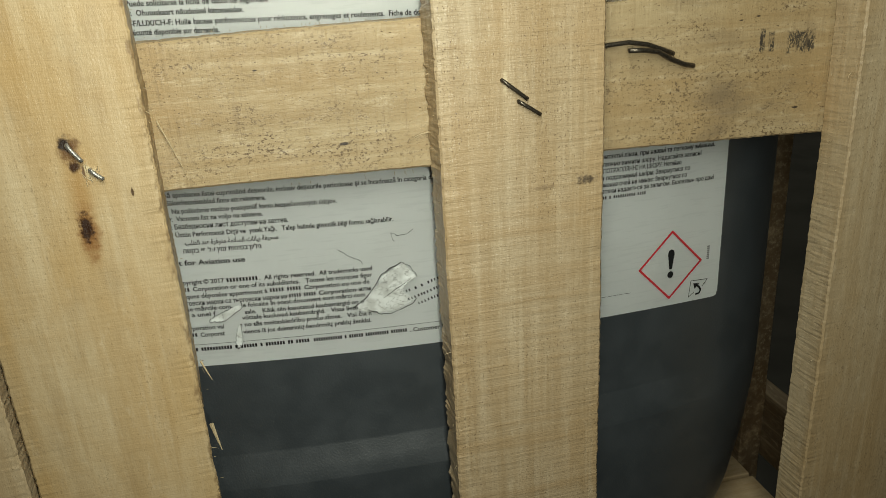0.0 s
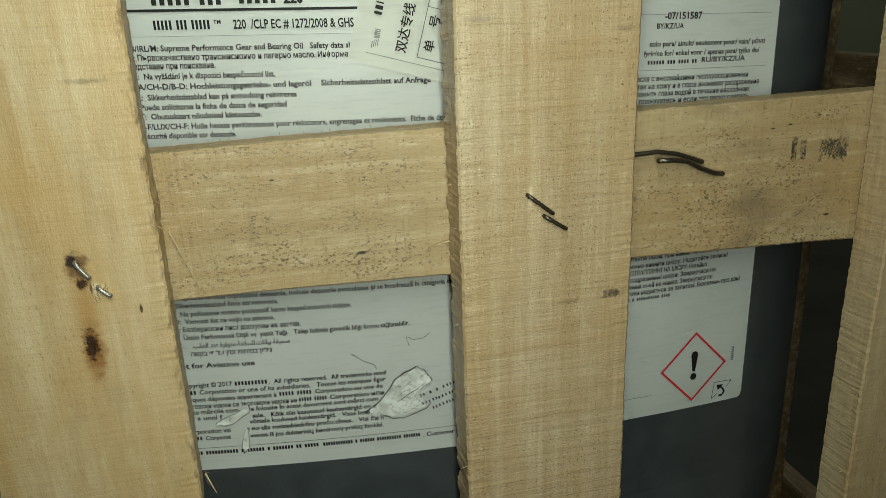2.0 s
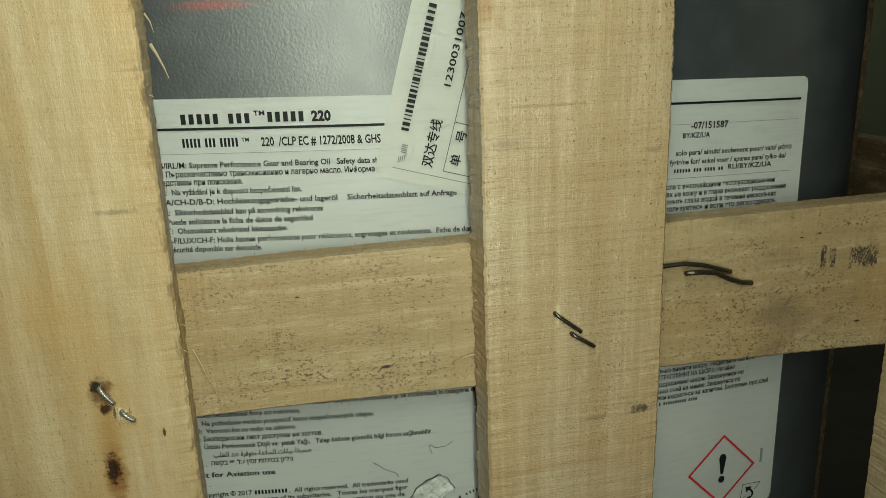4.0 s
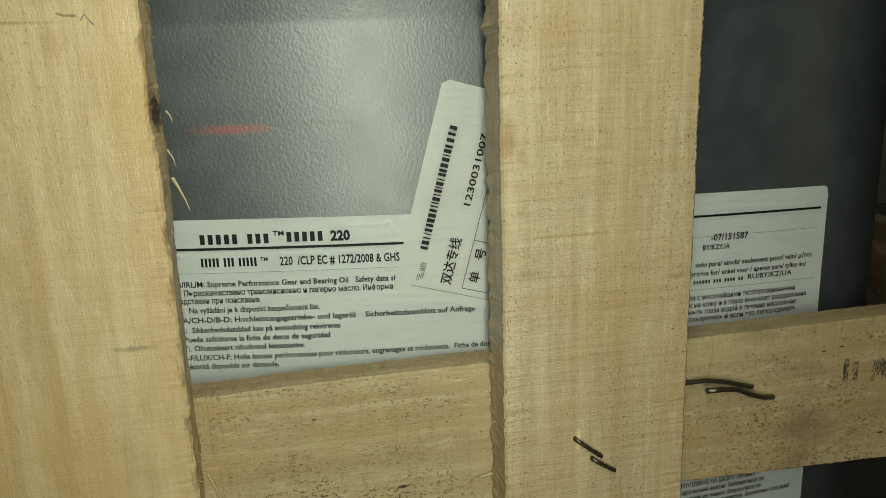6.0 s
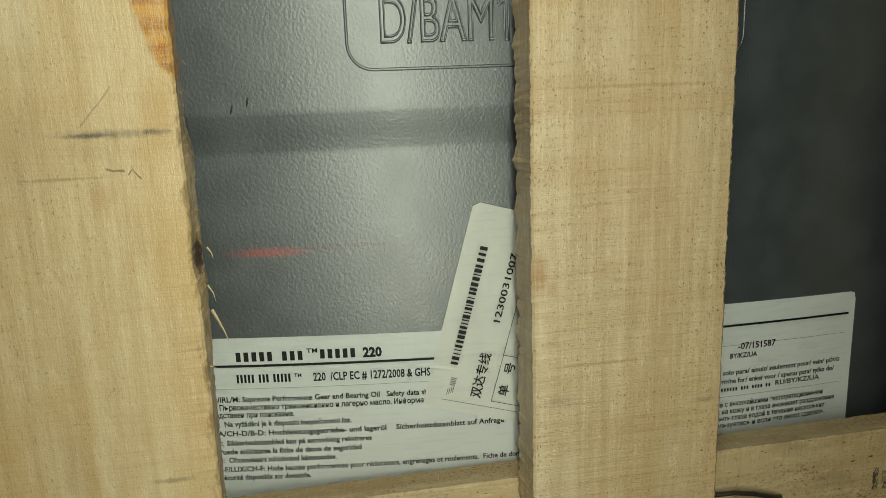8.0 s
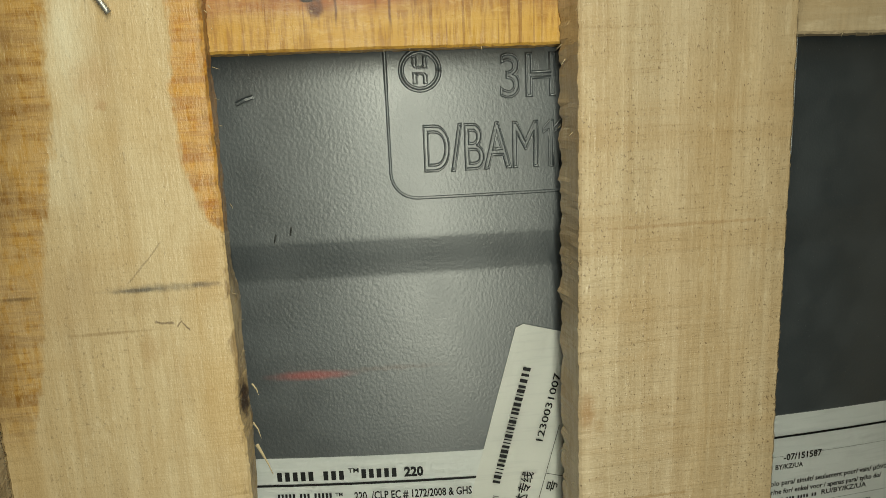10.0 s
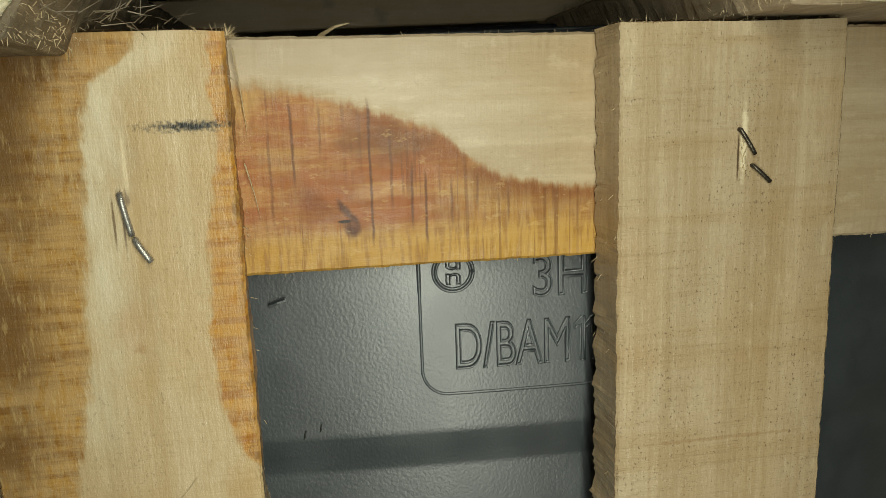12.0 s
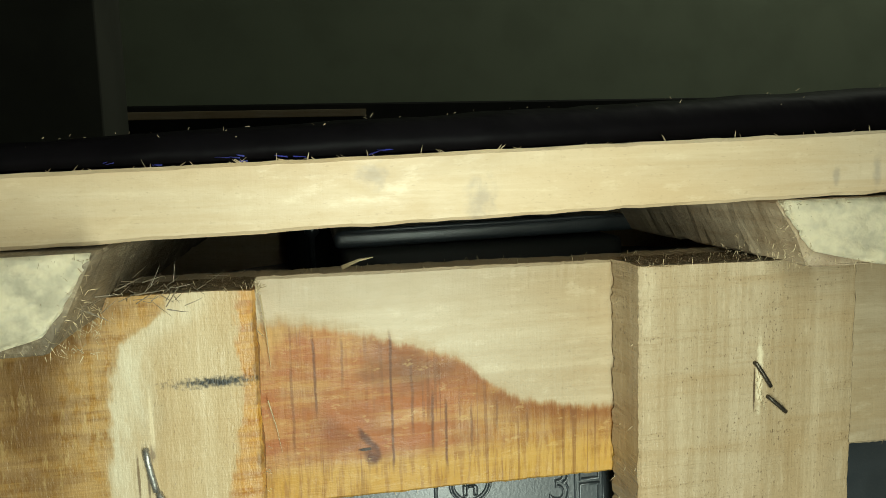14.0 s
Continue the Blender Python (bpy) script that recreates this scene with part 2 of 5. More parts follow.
    colour = n.mix(n.math("MULTIPLY", n.spot(-0.1430, 0.5100, 0.0004, 0.0095, 0.7, 0.4, 500), 0.8), colour, (0.12, 0.08, 0.05))
    colour = n.mix(n.math("MULTIPLY", n.spot(-0.1415, 0.522, 0.0007, 0.009, 0.7, 0.4, 500), 0.7), colour, (0.78, 0.64, 0.42))
    for cx, cz, rx, rz, deep, tone in (
            (-0.1400, 0.4364, 0.0090, 0.0009, 0.85, (0.05, 0.05, 0.05)), (-0.1335, 0.4366, 0.0190, 0.0016, 0.45, (0.10, 0.09, 0.075)), (-0.1243, 0.4368, 0.0050, 0.0010, 0.75, (0.06, 0.06, 0.06)),
            (-0.1668, 0.4363, 0.0065, 0.0008, 0.7, (0.06, 0.03, 0.01)), (-0.1480, 0.4262, 0.0160, 0.0006, 0.5, (0.20, 0.12, 0.05)), (-0.1300, 0.3432, 0.0085, 0.0010, 0.5, (0.16, 0.13, 0.09)),
            (-0.1386, 0.4212, 0.0042, 0.0060, 0.42, (0.38, 0.24, 0.11)), (-0.1560, 0.4340, 0.0240, 0.0180, 0.35, (0.40, 0.27, 0.14)), (-0.1230, 0.4400, 0.0050, 0.0130, 0.35, (0.42, 0.26, 0.11)), (-0.1400, 0.4330, 0.0070, 0.0040, 0.30, (0.36, 0.25, 0.13)), (-0.1425, 0.4806, 0.0022, 0.0018, 0.45, (0.36, 0.19, 0.08)), (-0.1440, 0.4860, 0.0060, 0.0080, 0.18, (0.45, 0.24, 0.12))):
        colour = n.mix(n.math("MULTIPLY", n.spot(cx, cz, rx, rz, 0.9, 0.6, 600), deep), colour, tone)
    for cx, cz, half, slope, width, deep in ((-0.1375, 0.4430, 0.0050, 1.10, 0.00022, 0.4), (-0.1345, 0.4277, 0.0026, -0.15, 0.00022, 0.7), (-0.1295, 0.4264, 0.0010, -1.0, 0.00022, 0.8), (-0.1310, 0.4272, 0.0008, 0.8, 0.0002, 0.7)):
        off = n.math("SUBTRACT", n.math("SUBTRACT", n.z, cz), n.math("MULTIPLY", n.math("SUBTRACT", n.x, cx), slope))
        wob = n.math("MULTIPLY", n.math("SUBTRACT", n.noise(n.p, 500), 0.5), 0.0016)
        near = n.step(n.math("ABSOLUTE", n.math("SUBTRACT", n.x, cx)), half, half * 0.7)
        colour = n.mix(n.math("MULTIPLY", n.math("MULTIPLY", n.step(n.math("ABSOLUTE", n.math("ADD", off, wob)), width * 2, width * 0.5), near), deep), colour, (0.12, 0.075, 0.04))
    return n.mix(n.spot(-0.1181, 0.404, 0.0011, 0.0060, 0.6, 0.6), colour, (0.045, 0.022, 0.01))


def middle_slat_marks(n, colour):
    for cx, cz, rx, rz, deep, tone in ((-0.0080, 0.3648, 0.0210, 0.0006, 0.6, (0.32, 0.20, 0.09)), (-0.0210, 0.3545, 0.0075, 0.0013, 0.45, (0.20, 0.16, 0.11)), (0.0245, 0.3500, 0.0040, 0.0016, 0.5, (0.22, 0.16, 0.10)), (-0.0230, 0.3880, 0.0020, 0.0030, 0.4, (0.34, 0.21, 0.09))):
        colour = n.mix(n.math("MULTIPLY", n.spot(cx, cz, rx, rz, 0.8, 0.8, 700), deep), colour, tone)
    colour = n.mix(n.math("MULTIPLY", n.spot(0.0235, 0.2636, 0.0055, 0.0020, 0.8, 0.9, 700), 0.9), colour, (0.07, 0.05, 0.035))
    colour = n.mix(n.math("MULTIPLY", n.spot(0.008, 0.2625, 0.006, 0.0012, 0.8, 0.9, 700), 0.4), colour, (0.16, 0.11, 0.07))
    colour = n.mix(n.math("MULTIPLY", n.spot(-0.0265, 0.392, 0.0035, 0.010, 0.9, 0.4, 200), 0.6), colour, (0.30, 0.15, 0.05))
    colour = n.mix(n.math("MULTIPLY", n.spot(0.0036, 0.5215, 0.0013, 0.0115, 0.6, 0.5, 500), 0.85), colour, (0.78, 0.67, 0.46))
    colour = n.mix(n.math("MULTIPLY", n.spot(0.0022, 0.5180, 0.0004, 0.008, 0.6, 0.4, 700), 0.9), colour, (0.07, 0.04, 0.02))
    colour = n.mix(n.math("MULTIPLY", n.spot(-0.0055, 0.3000, 0.0010, 0.005, 0.8, 0.4, 400), 0.6), colour, (0.78, 0.66, 0.44))
    return n.mix(n.math("MULTIPLY", n.spot(0.001, 0.4435, 0.03, 0.0007, 0.6, 0.9, 500), 0.45), colour, (0.30, 0.18, 0.08))


def lower_rail_marks(n, colour):
    for cx, cz, rx, rz in ((-0.0585, 0.2815, 0.0024, 0.0007), (0.118, 0.2775, 0.0016, 0.0005), (0.0915, 0.312, 0.0013, 0.0004), (0.0985, 0.313, 0.0014, 0.0004), (-0.085, 0.3085, 0.001, 0.0004)):
        colour = n.mix(n.spot(cx, cz, rx, rz, 0.6, 0.5), colour, (0.05, 0.035, 0.025))
    bars = n.math("MULTIPLY", n.step(n.noise(n.p, 2300, (1, 1, 0.5), 3.0, 0.7), 0.43, 0.50), n.step(n.noise(n.p, 420, (1, 1, 0.6), 2.0), 0.34, 0.48))
    for cx, cz, rx, rz in ((0.1010, 0.3040, 0.0012, 0.0048), (0.1048, 0.3035, 0.0014, 0.0040), (0.1175, 0.3025, 0.0064, 0.0046)):
        colour = n.mix(n.math("MULTIPLY", n.block(cx, cz, rx, rz), n.math("MULTIPLY", bars, 0.92)), colour, (0.03, 0.028, 0.026))
    for cx, cz, rx, rz in ((0.1005, 0.3046, 0.0010, 0.0030), (0.1205, 0.3015, 0.0020, 0.0022), (0.1230, 0.3000, 0.0010, 0.0010)):
        colour = n.mix(n.math("MULTIPLY", n.spot(cx, cz, rx, rz, 0.6, 0.9, 900), 0.8), colour, (0.035, 0.030, 0.026))
    scratch = n.step(n.noise(n.p, 900, (1, 1, 0.05), 3.0, 0.7), 0.56, 0.66)
    colour = n.mix(n.math("MULTIPLY", scratch, n.math("MULTIPLY", n.step(n.noise(n.p, 40, (1, 1, 0.6)), 0.45, 0.65), 0.4)), colour, (0.22, 0.15, 0.08))
    # Uneven darker patches on the right part of the rail.
    right_patches = n.math("MULTIPLY", n.step(n.x, 0.03, 0.045), n.step(n.noise(n.p, 55, (0.5, 1, 1)), 0.5, 0.75))
    return n.mix(n.math("MULTIPLY", right_patches, 0.65), colour, (0.17, 0.125, 0.08))


def top_rail_marks(n, colour):
    edge = n.curve(n.x, -0.13, 0.0, [(-0.13, 0.5405), (-0.1167, 0.5387), (-0.1048, 0.5372), (-0.0886, 0.5328), (-0.0747, 0.5283), (-0.0662, 0.5237), (-0.0605, 0.5185), (-0.0516, 0.5146), (-0.0286, 0.5105), (0.0, 0.507)], 0.48, 0.56)
    z = n.math("ADD", n.z, n.math("MULTIPLY", n.math("SUBTRACT", n.noise(n.p, 120), 0.5), 0.003))
    z = n.math("ADD", z, n.math("MULTIPLY", n.math("SUBTRACT", n.noise(n.p, 300, (1, 1, 0.2), 4.0, 0.75), 0.5), 0.005))
    under = n.math("MULTIPLY", n.step(n.math("SUBTRACT", edge, z), -0.0006, 0.0022), n.step(n.x, 0.012, 0.0))
    cream = n.math("MULTIPLY", n.step(n.math("SUBTRACT", z, edge), 0.0, 0.003), n.step(n.x, -0.03, -0.09))
    colour = n.mix(n.math("MULTIPLY", cream, 0.35), colour, (0.68, 0.61, 0.48))
    colour = stained(n, colour, under, n.mix(n.step(n.x, -0.080, -0.040), (0.34, 0.140, 0.022), (0.44, 0.235, 0.052)), 1.0)
    crown = n.math("MULTIPLY", n.math("MULTIPLY", under, n.step(n.x, -0.086, -0.100)), n.step(n.math("SUBTRACT", edge, z), 0.013, 0.007))
    colour = n.mix(n.math("MULTIPLY", crown, 0.6), colour, (0.52, 0.31, 0.10))
    gold = n.math("MULTIPLY", under, n.step(n.z, 0.505, 0.4985))
    colour = n.mix(n.math("MULTIPLY", gold, 0.75), colour, (0.52, 0.29, 0.045))
    hatch = n.step(n.noise(n.p, 520, (1, 1, 0.12), 3.0, 0.7), 0.45, 0.62)
    colour = n.mix(n.math("MULTIPLY", under, n.math("MULTIPLY", hatch, 0.50)), colour, (0.22, 0.080, 0.014))
    ruddy = n.math("MULTIPLY", under, n.math("MULTIPLY", n.step(n.noise(n.p, 38, (0.6, 1, 1), 4.0, 0.65), 0.42, 0.62), n.step(n.z, 0.4995, 0.506)))
    colour = n.mix(n.math("MULTIPLY", ruddy, n.step(n.x, -0.045, -0.080, 0.15, 0.8)), colour, (0.32, 0.085, 0.014))
    # Sheen on the stain, painted as paler streaks in the colour.
    painted_sheen = n.step(n.noise(n.p, 300, (0.12, 1, 1), 4.0, 0.75), 0.44, 0.62)
    colour = n.mix(n.math("MULTIPLY", under, n.math("MULTIPLY", painted_sheen, 0.35)), colour, (0.55, 0.33, 0.10))
    rim = n.math("MULTIPLY", under, n.math("MULTIPLY", n.math("MULTIPLY", n.step(n.math("SUBTRACT", edge, z), 0.011, 0.0), n.step(n.x, -0.100, -0.088)), n.step(n.noise(n.p, 60), 0.30, 0.5)))
    colour = n.mix(n.math("MULTIPLY", rim, 0.95), colour, (0.22, 0.070, 0.015))
    lines = n.step(n.noise(n.p, 800, (1, 1, 0.015), 2.0), 0.57, 0.62)
    lines = n.math("MULTIPLY", lines, n.math("MULTIPLY", under, n.step(n.noise(n.p, 90, (1, 1, 0.4)), 0.4, 0.58)))
    colour = n.mix(n.math("MULTIPLY", lines, 0.45), colour, (0.14, 0.045, 0.012))
    colour = n.mix(n.math("MULTIPLY", n.spot(-0.098, 0.510, 0.013, 0.0085, 0.95, 0.6, 160), 0.85), colour, (0.22, 0.060, 0.012))
    colour = n.mix(n.spot(-0.0925, 0.5032, 0.0030, 0.0040, 0.7, 0.5, 300), colour, (0.10, 0.030, 0.010))
    for cx, cz, rx, rz in ((-0.1035, 0.5165, 0.006, 0.0035), (-0.0965, 0.5115, 0.0055, 0.0035), (-0.0915, 0.5055, 0.0040, 0.0042)):
        colour = n.mix(n.math("MULTIPLY", n.spot(cx, cz, rx, rz, 0.95, 0.5, 250), 0.75), colour, (0.31, 0.095, 0.020))
    for cx, cz, half, slope, width, deep, tone in ((-0.0975, 0.5112, 0.0085, -0.85, 0.0019, 0.5, (0.36, 0.115, 0.022)), (-0.0990, 0.5160, 0.0090, -0.55, 0.0012, 0.35, (0.34, 0.12, 0.025)), (-0.0935, 0.5065, 0.0034, -1.0, 0.0011, 0.9, (0.085, 0.024, 0.008))):
        bent = n.math("MULTIPLY", n.math("SUBTRACT", n.noise(n.p, 200), 0.5), 0.004)
        off = n.math("ABSOLUTE", n.math("ADD", bent, n.math("SUBTRACT", n.math("SUBTRACT", n.z, cz), n.math("MULTIPLY", n.math("SUBTRACT", n.x, cx), slope))))
        near = n.step(n.math("ABSOLUTE", n.math("SUBTRACT", n.x, cx)), half, half * 0.5)
        colour = n.mix(n.math("MULTIPLY", n.math("MULTIPLY", n.step(off, width * 2, width * 0.3), near), deep), colour, tone)
    colour = n.mix(n.math("MULTIPLY", under, n.math("MULTIPLY", n.spot(-0.0830, 0.5235, 0.0190, 0.0075, 0.95, 0.5, 180), 0.75)), colour, (0.17, 0.070, 0.024))
    for cx, z0, z1, deep in ((-0.1063, 0.512, 0.537, 0.8), (-0.0995, 0.519, 0.536, 0.5), (-0.0874, 0.496, 0.536, 0.9), (-0.0822, 0.505, 0.529, 0.6), (-0.0770, 0.500, 0.521, 0.8), (-0.0735, 0.495, 0.518, 0.85), (-0.0668, 0.500, 0.516, 0.6), (-0.0600, 0.504, 0.517, 0.5), (-0.0520, 0.500, 0.513, 0.5), (-0.1120, 0.503, 0.530, 0.5)):
        sway = n.math("MULTIPLY", n.math("SUBTRACT", n.noise(n.p, 150), 0.5), 0.0012)
        off = n.math("ABSOLUTE", n.math("ADD", sway, n.math("SUBTRACT", n.x, cx)))
        run = n.math("MULTIPLY", n.step(n.z, z0, z0 + 0.006), n.step(n.z, z1, z1 - 0.005))
        colour = n.mix(n.math("MULTIPLY", n.math("MULTIPLY", n.step(off, 0.00055, 0.0001), run), deep), colour, (0.12, 0.042, 0.014))
    spots = n.math("MULTIPLY", under, n.step(n.noise(n.p, 420, (0.5, 1, 1), 3.0, 0.7), 0.60, 0.70))
    colour = n.mix(n.math("MULTIPLY", spots, 0.3), colour, (0.62, 0.42, 0.17))
    return n.mix(n.spot(-0.0945, 0.5045, 0.0022, 0.0006, 0.6, 0.8, 700), colour, (0.03, 0.014, 0.008))


def lid_marks(n, colour):
    for cx, cz, rx, rz in ((-0.093, 0.5745, 0.004, 0.003), (-0.072, 0.569, 0.004, 0.006), (0.016, 0.572, 0.0015, 0.006), (0.006, 0.571, 0.0012, 0.003)):
        colour = n.mix(n.math("MULTIPLY", n.spot(cx, cz, rx, rz, 0.9, 0.8, 400), 0.35), colour, (0.16, 0.15, 0.15))
    return colour


WOOD_LEFT = wood("wood_left_slat", "z", light=(0.595, 0.470, 0.293), dark=(0.465, 0.335, 0.177), marks=left_slat_marks, pores=0.4, saw=0.35, gloss=0.05)
WOOD_MIDDLE = wood("wood_middle_slat", "z", (0.505, 0.398, 0.262), (0.390, 0.288, 0.168), marks=middle_slat_marks, pores=0.8, saw=0.9, gloss=0.08)
WOOD_SLAT = wood("wood_slat", "z", (0.522, 0.408, 0.257), (0.399, 0.294, 0.171), pores=0.6, saw=0.25)
WOOD_RAIL = wood("wood_lower_rail", "x", (0.450, 0.345, 0.200), (0.370, 0.270, 0.145), marks=lower_rail_marks, pores=1.7, saw=0.45)
WOOD_TOP = wood("wood_top_rail", "x", (0.514, 0.411, 0.273), (0.443, 0.336, 0.210), marks=top_rail_marks, pores=0.2, saw=0.3, relief=0.7)
WOOD_LID = wood("wood_lid", "x", (0.563, 0.454, 0.315), (0.504, 0.391, 0.252), marks=lid_marks, pores=0.15, saw=0.2, relief=0.4)
WOOD_BATTEN = wood("wood_batten", "y", (0.42, 0.335, 0.235), (0.30, 0.225, 0.15), pores=0.6, saw=0.4)
# Darker copy of the batten wood; carries the shadow on the left batten's side.
WOOD_BATTEN_SHADED = wood("wood_shaded_batten", "y", (0.20, 0.165, 0.12), (0.12, 0.095, 0.065), pores=0.6, saw=1.0)
# Side wood: the shade inside the crate is put into this dark colour.
WOOD_SIDE_SHADED = wood("wood_side_shaded", "y", (0.149, 0.105, 0.061), (0.099, 0.066, 0.036), pores=0.5)
WOOD_BACK = wood("wood_back", "x", (0.58, 0.45, 0.28), (0.46, 0.34, 0.20), pores=0.5)


def plastic(name):
    n = Nodes(name)
    peel = n.noise(n.p, 1250, (1, 1, 0.8), 1.5, 0.5)
    soft = n.noise(n.p, 60, (1, 1, 1), 3.0)
    colour = n.mix(n.step(soft, 0.35, 0.7), (0.033, 0.040, 0.046), (0.043, 0.051, 0.058))
    red = n.spot(-0.1020, 0.3968, 0.0170, 0.0022, 0.85, 0.18, 260)
    colour = n.mix(n.math("MULTIPLY", red, 0.9), colour, (0.22, 0.030, 0.025))
    smear = n.math("MULTIPLY", n.spot(-0.078, 0.3978, 0.022, 0.0013, 0.8, 0.6, 500), n.step(n.x, -0.098, -0.088))
    colour = n.mix(n.math("MULTIPLY", smear, 0.85), colour, (0.035, 0.022, 0.018))
    dust = n.step(n.noise(n.p, 1500, (1, 1, 1), 1.0), 0.74, 0.80)
    colour = n.mix(n.math("MULTIPLY", dust, 0.25), colour, (0.4, 0.4, 0.38))
    n.bump(n.math("ADD", peel, n.math("MULTIPLY", n.noise(n.p, 2200), 0.3)), 0.00020 * U, 0.50)
    n.bsdf.inputs["Coat Weight"].default_value, n.bsdf.inputs["Coat Roughness"].default_value = 1.0, 0.46
    return n.done(colour, n.step(soft, 0.3, 0.7, 0.36, 0.43), 0.0, 0.95)


PLASTIC = plastic("grey_plastic")


def plain(name, colour, rough, metal=0.0, spec=0.5, grain=400.0, depth=0.0, vary=0.15):
    n = Nodes(name)
    v = n.noise(n.p, grain, (1, 1, 1), 3.0)
    c = n.mix(n.step(v, 0.35, 0.7), colour, tuple(k * (1 - vary) for k in colour))
    if depth:
        n.bump(v, depth, 0.6)
    return n.done(c, rough, metal, spec)


BLACK_PLASTIC = plain("black_plastic", (0.022, 0.024, 0.026), 0.30, 0.0, 0.6, 900, 0.0001, 0.2)


def paper(name, colour):
    n = Nodes(name)
    ghost = n.step(n.noise(n.p, 300, (0.25, 1, 3.0), 2.0), 0.52, 0.7)
    c = n.mix(n.math("MULTIPLY", ghost, 0.10), colour, (0.45, 0.47, 0.47))
    c = n.mix(n.math("MULTIPLY", n.step(n.noise(n.p, 14), 0.45, 0.7), 0.10), c, (0.55, 0.56, 0.50))
    n.bump(n.noise(n.p, 90, (1, 1, 1), 3.0), 0.0006 * U, 0.35)
    return n.done(c, 0.36, 0.0, 0.5)


PAPER = paper("label_paper", (0.88, 0.90, 0.89))
TAG_PAPER = paper("tag_paper", (0.86, 0.86, 0.82))


def torn_paper():
    n = Nodes("torn_paper")
    # Shade in the folds is painted as thin dark lines.
    crease_shade = n.math("ABSOLUTE", n.math("SUBTRACT", n.noise(n.p, 130, (1, 1, 1.4), 4.0, 0.6), 0.5))
    c = n.mix(n.step(n.noise(n.p, 160), 0.4, 0.65), (0.70, 0.72, 0.71), (0.50, 0.51, 0.49))
    c = n.mix(n.math("MULTIPLY", n.step(crease_shade, 0.016, 0.003), 0.6), c, (0.16, 0.16, 0.15))
    n.bump(n.noise(n.p, 420, (1, 1, 1), 3.0), 0.0004 * U, 0.6)
    return n.done(c, 0.40, 0.0, 0.5)


TORN = torn_paper()
INK = plain("black_print", (0.010, 0.010, 0.011), 0.6, 0.0, 0.25)
GREY_INK = plain("grey_print", (0.22, 0.22, 0.22), 0.5)
RED_INK = plain("red_print", (0.55, 0.02, 0.035), 0.4)
STEEL = plain("staple_steel", (0.50, 0.48, 0.44), 0.40, 0.75, 0.5, 2500, 0.0001, 0.5)
BLACK_STEEL = plain("blackened_wire", (0.13, 0.11, 0.085), 0.34, 0.8, 0.5, 1500, 0.0001, 0.5)
END_GRAIN = plain("end_grain", (0.84, 0.76, 0.57), 0.85, 0.0, 0.15, 260, 0.0008, 0.22)
# End grain of the slat tops, with their shade added to the colour.
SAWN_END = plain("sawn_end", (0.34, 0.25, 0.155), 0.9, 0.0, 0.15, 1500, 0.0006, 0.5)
FUZZ = plain("wood_fibre", (0.52, 0.41, 0.25), 0.6, 0.0, 0.3)
BLACK_FILM = plain("black_film", (0.006, 0.005, 0.006), 0.5, 0.0, 0.06, 60, 0.0015, 0.3)
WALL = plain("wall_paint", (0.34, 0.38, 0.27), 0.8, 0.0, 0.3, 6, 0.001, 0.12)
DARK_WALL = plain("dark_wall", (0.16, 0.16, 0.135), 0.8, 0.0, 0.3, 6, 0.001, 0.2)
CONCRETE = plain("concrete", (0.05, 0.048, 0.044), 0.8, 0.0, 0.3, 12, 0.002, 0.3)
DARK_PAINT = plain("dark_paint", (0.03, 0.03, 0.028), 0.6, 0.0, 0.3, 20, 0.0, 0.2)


# ---- building helpers; all places in plan units ----
def thing(name, base, label, category, group="", kind=""):
    ob = new(name)
    ob.empty_display_size = 0.02
    ob.location = Vector(base) * U
    return tagged(ob, label, category, group, kind)


def finish(name, mesh, material, parent=None, label="", smooth=False):
    """Takes a mesh drawn in plan units to metres and hangs it under its thing."""
    base = Vector((0, 0, 0))
    up = parent
    while up is not None:
        base += up.location
        up = up.parent
    mesh.transform(Matrix.Translation(-base) @ Matrix.Scale(U, 4))
    if smooth:
        mesh.polygons.foreach_set("use_smooth", [True] * len(mesh.polygons))
    mesh.materials.append(material)
    ob = new(name, mesh)
    if parent is not None:
        ob.parent = parent
    if label:
        ob["label"] = label
    return ob


def part(name, bm, material, parent=None, label="", smooth=False):
    bmesh.ops.recalc_face_normals(bm, faces=bm.faces)
    mesh = bpy.data.meshes.new(name)
    bm.to_mesh(mesh)
    bm.free()
    return finish(name, mesh, material, parent, label, smooth)


def loft(loops, closed_ends=True, ring=True):
    bm = bmesh.new()
    rows = [[bm.verts.new(p) for p in loop] for loop in loops]
    count = len(rows[0])
    for a, b in zip(rows, rows[1:]):
        for k in range(count if ring else count - 1):
            m = (k + 1) % count
            bm.faces.new((a[k], a[m], b[m], b[k]))
    if closed_ends:
        bm.faces.new(rows[0])
        bm.faces.new(rows[-1])
    return bm


def box(x0, x1, y0, y1, z0, z1, bevel=0.0, segments=2):
    bm = bmesh.new()
    bmesh.ops.create_cube(bm, size=1.0, matrix=Matrix.LocRotScale(((x0 + x1) / 2, (y0 + y1) / 2, (z0 + z1) / 2), None, (x1 - x0, y1 - y0, z1 - z0)))
    if bevel:
        bmesh.ops.bevel(bm, geom=bm.edges[:], offset=bevel, segments=segments, affect="EDGES", profile=0.5)
    return bm


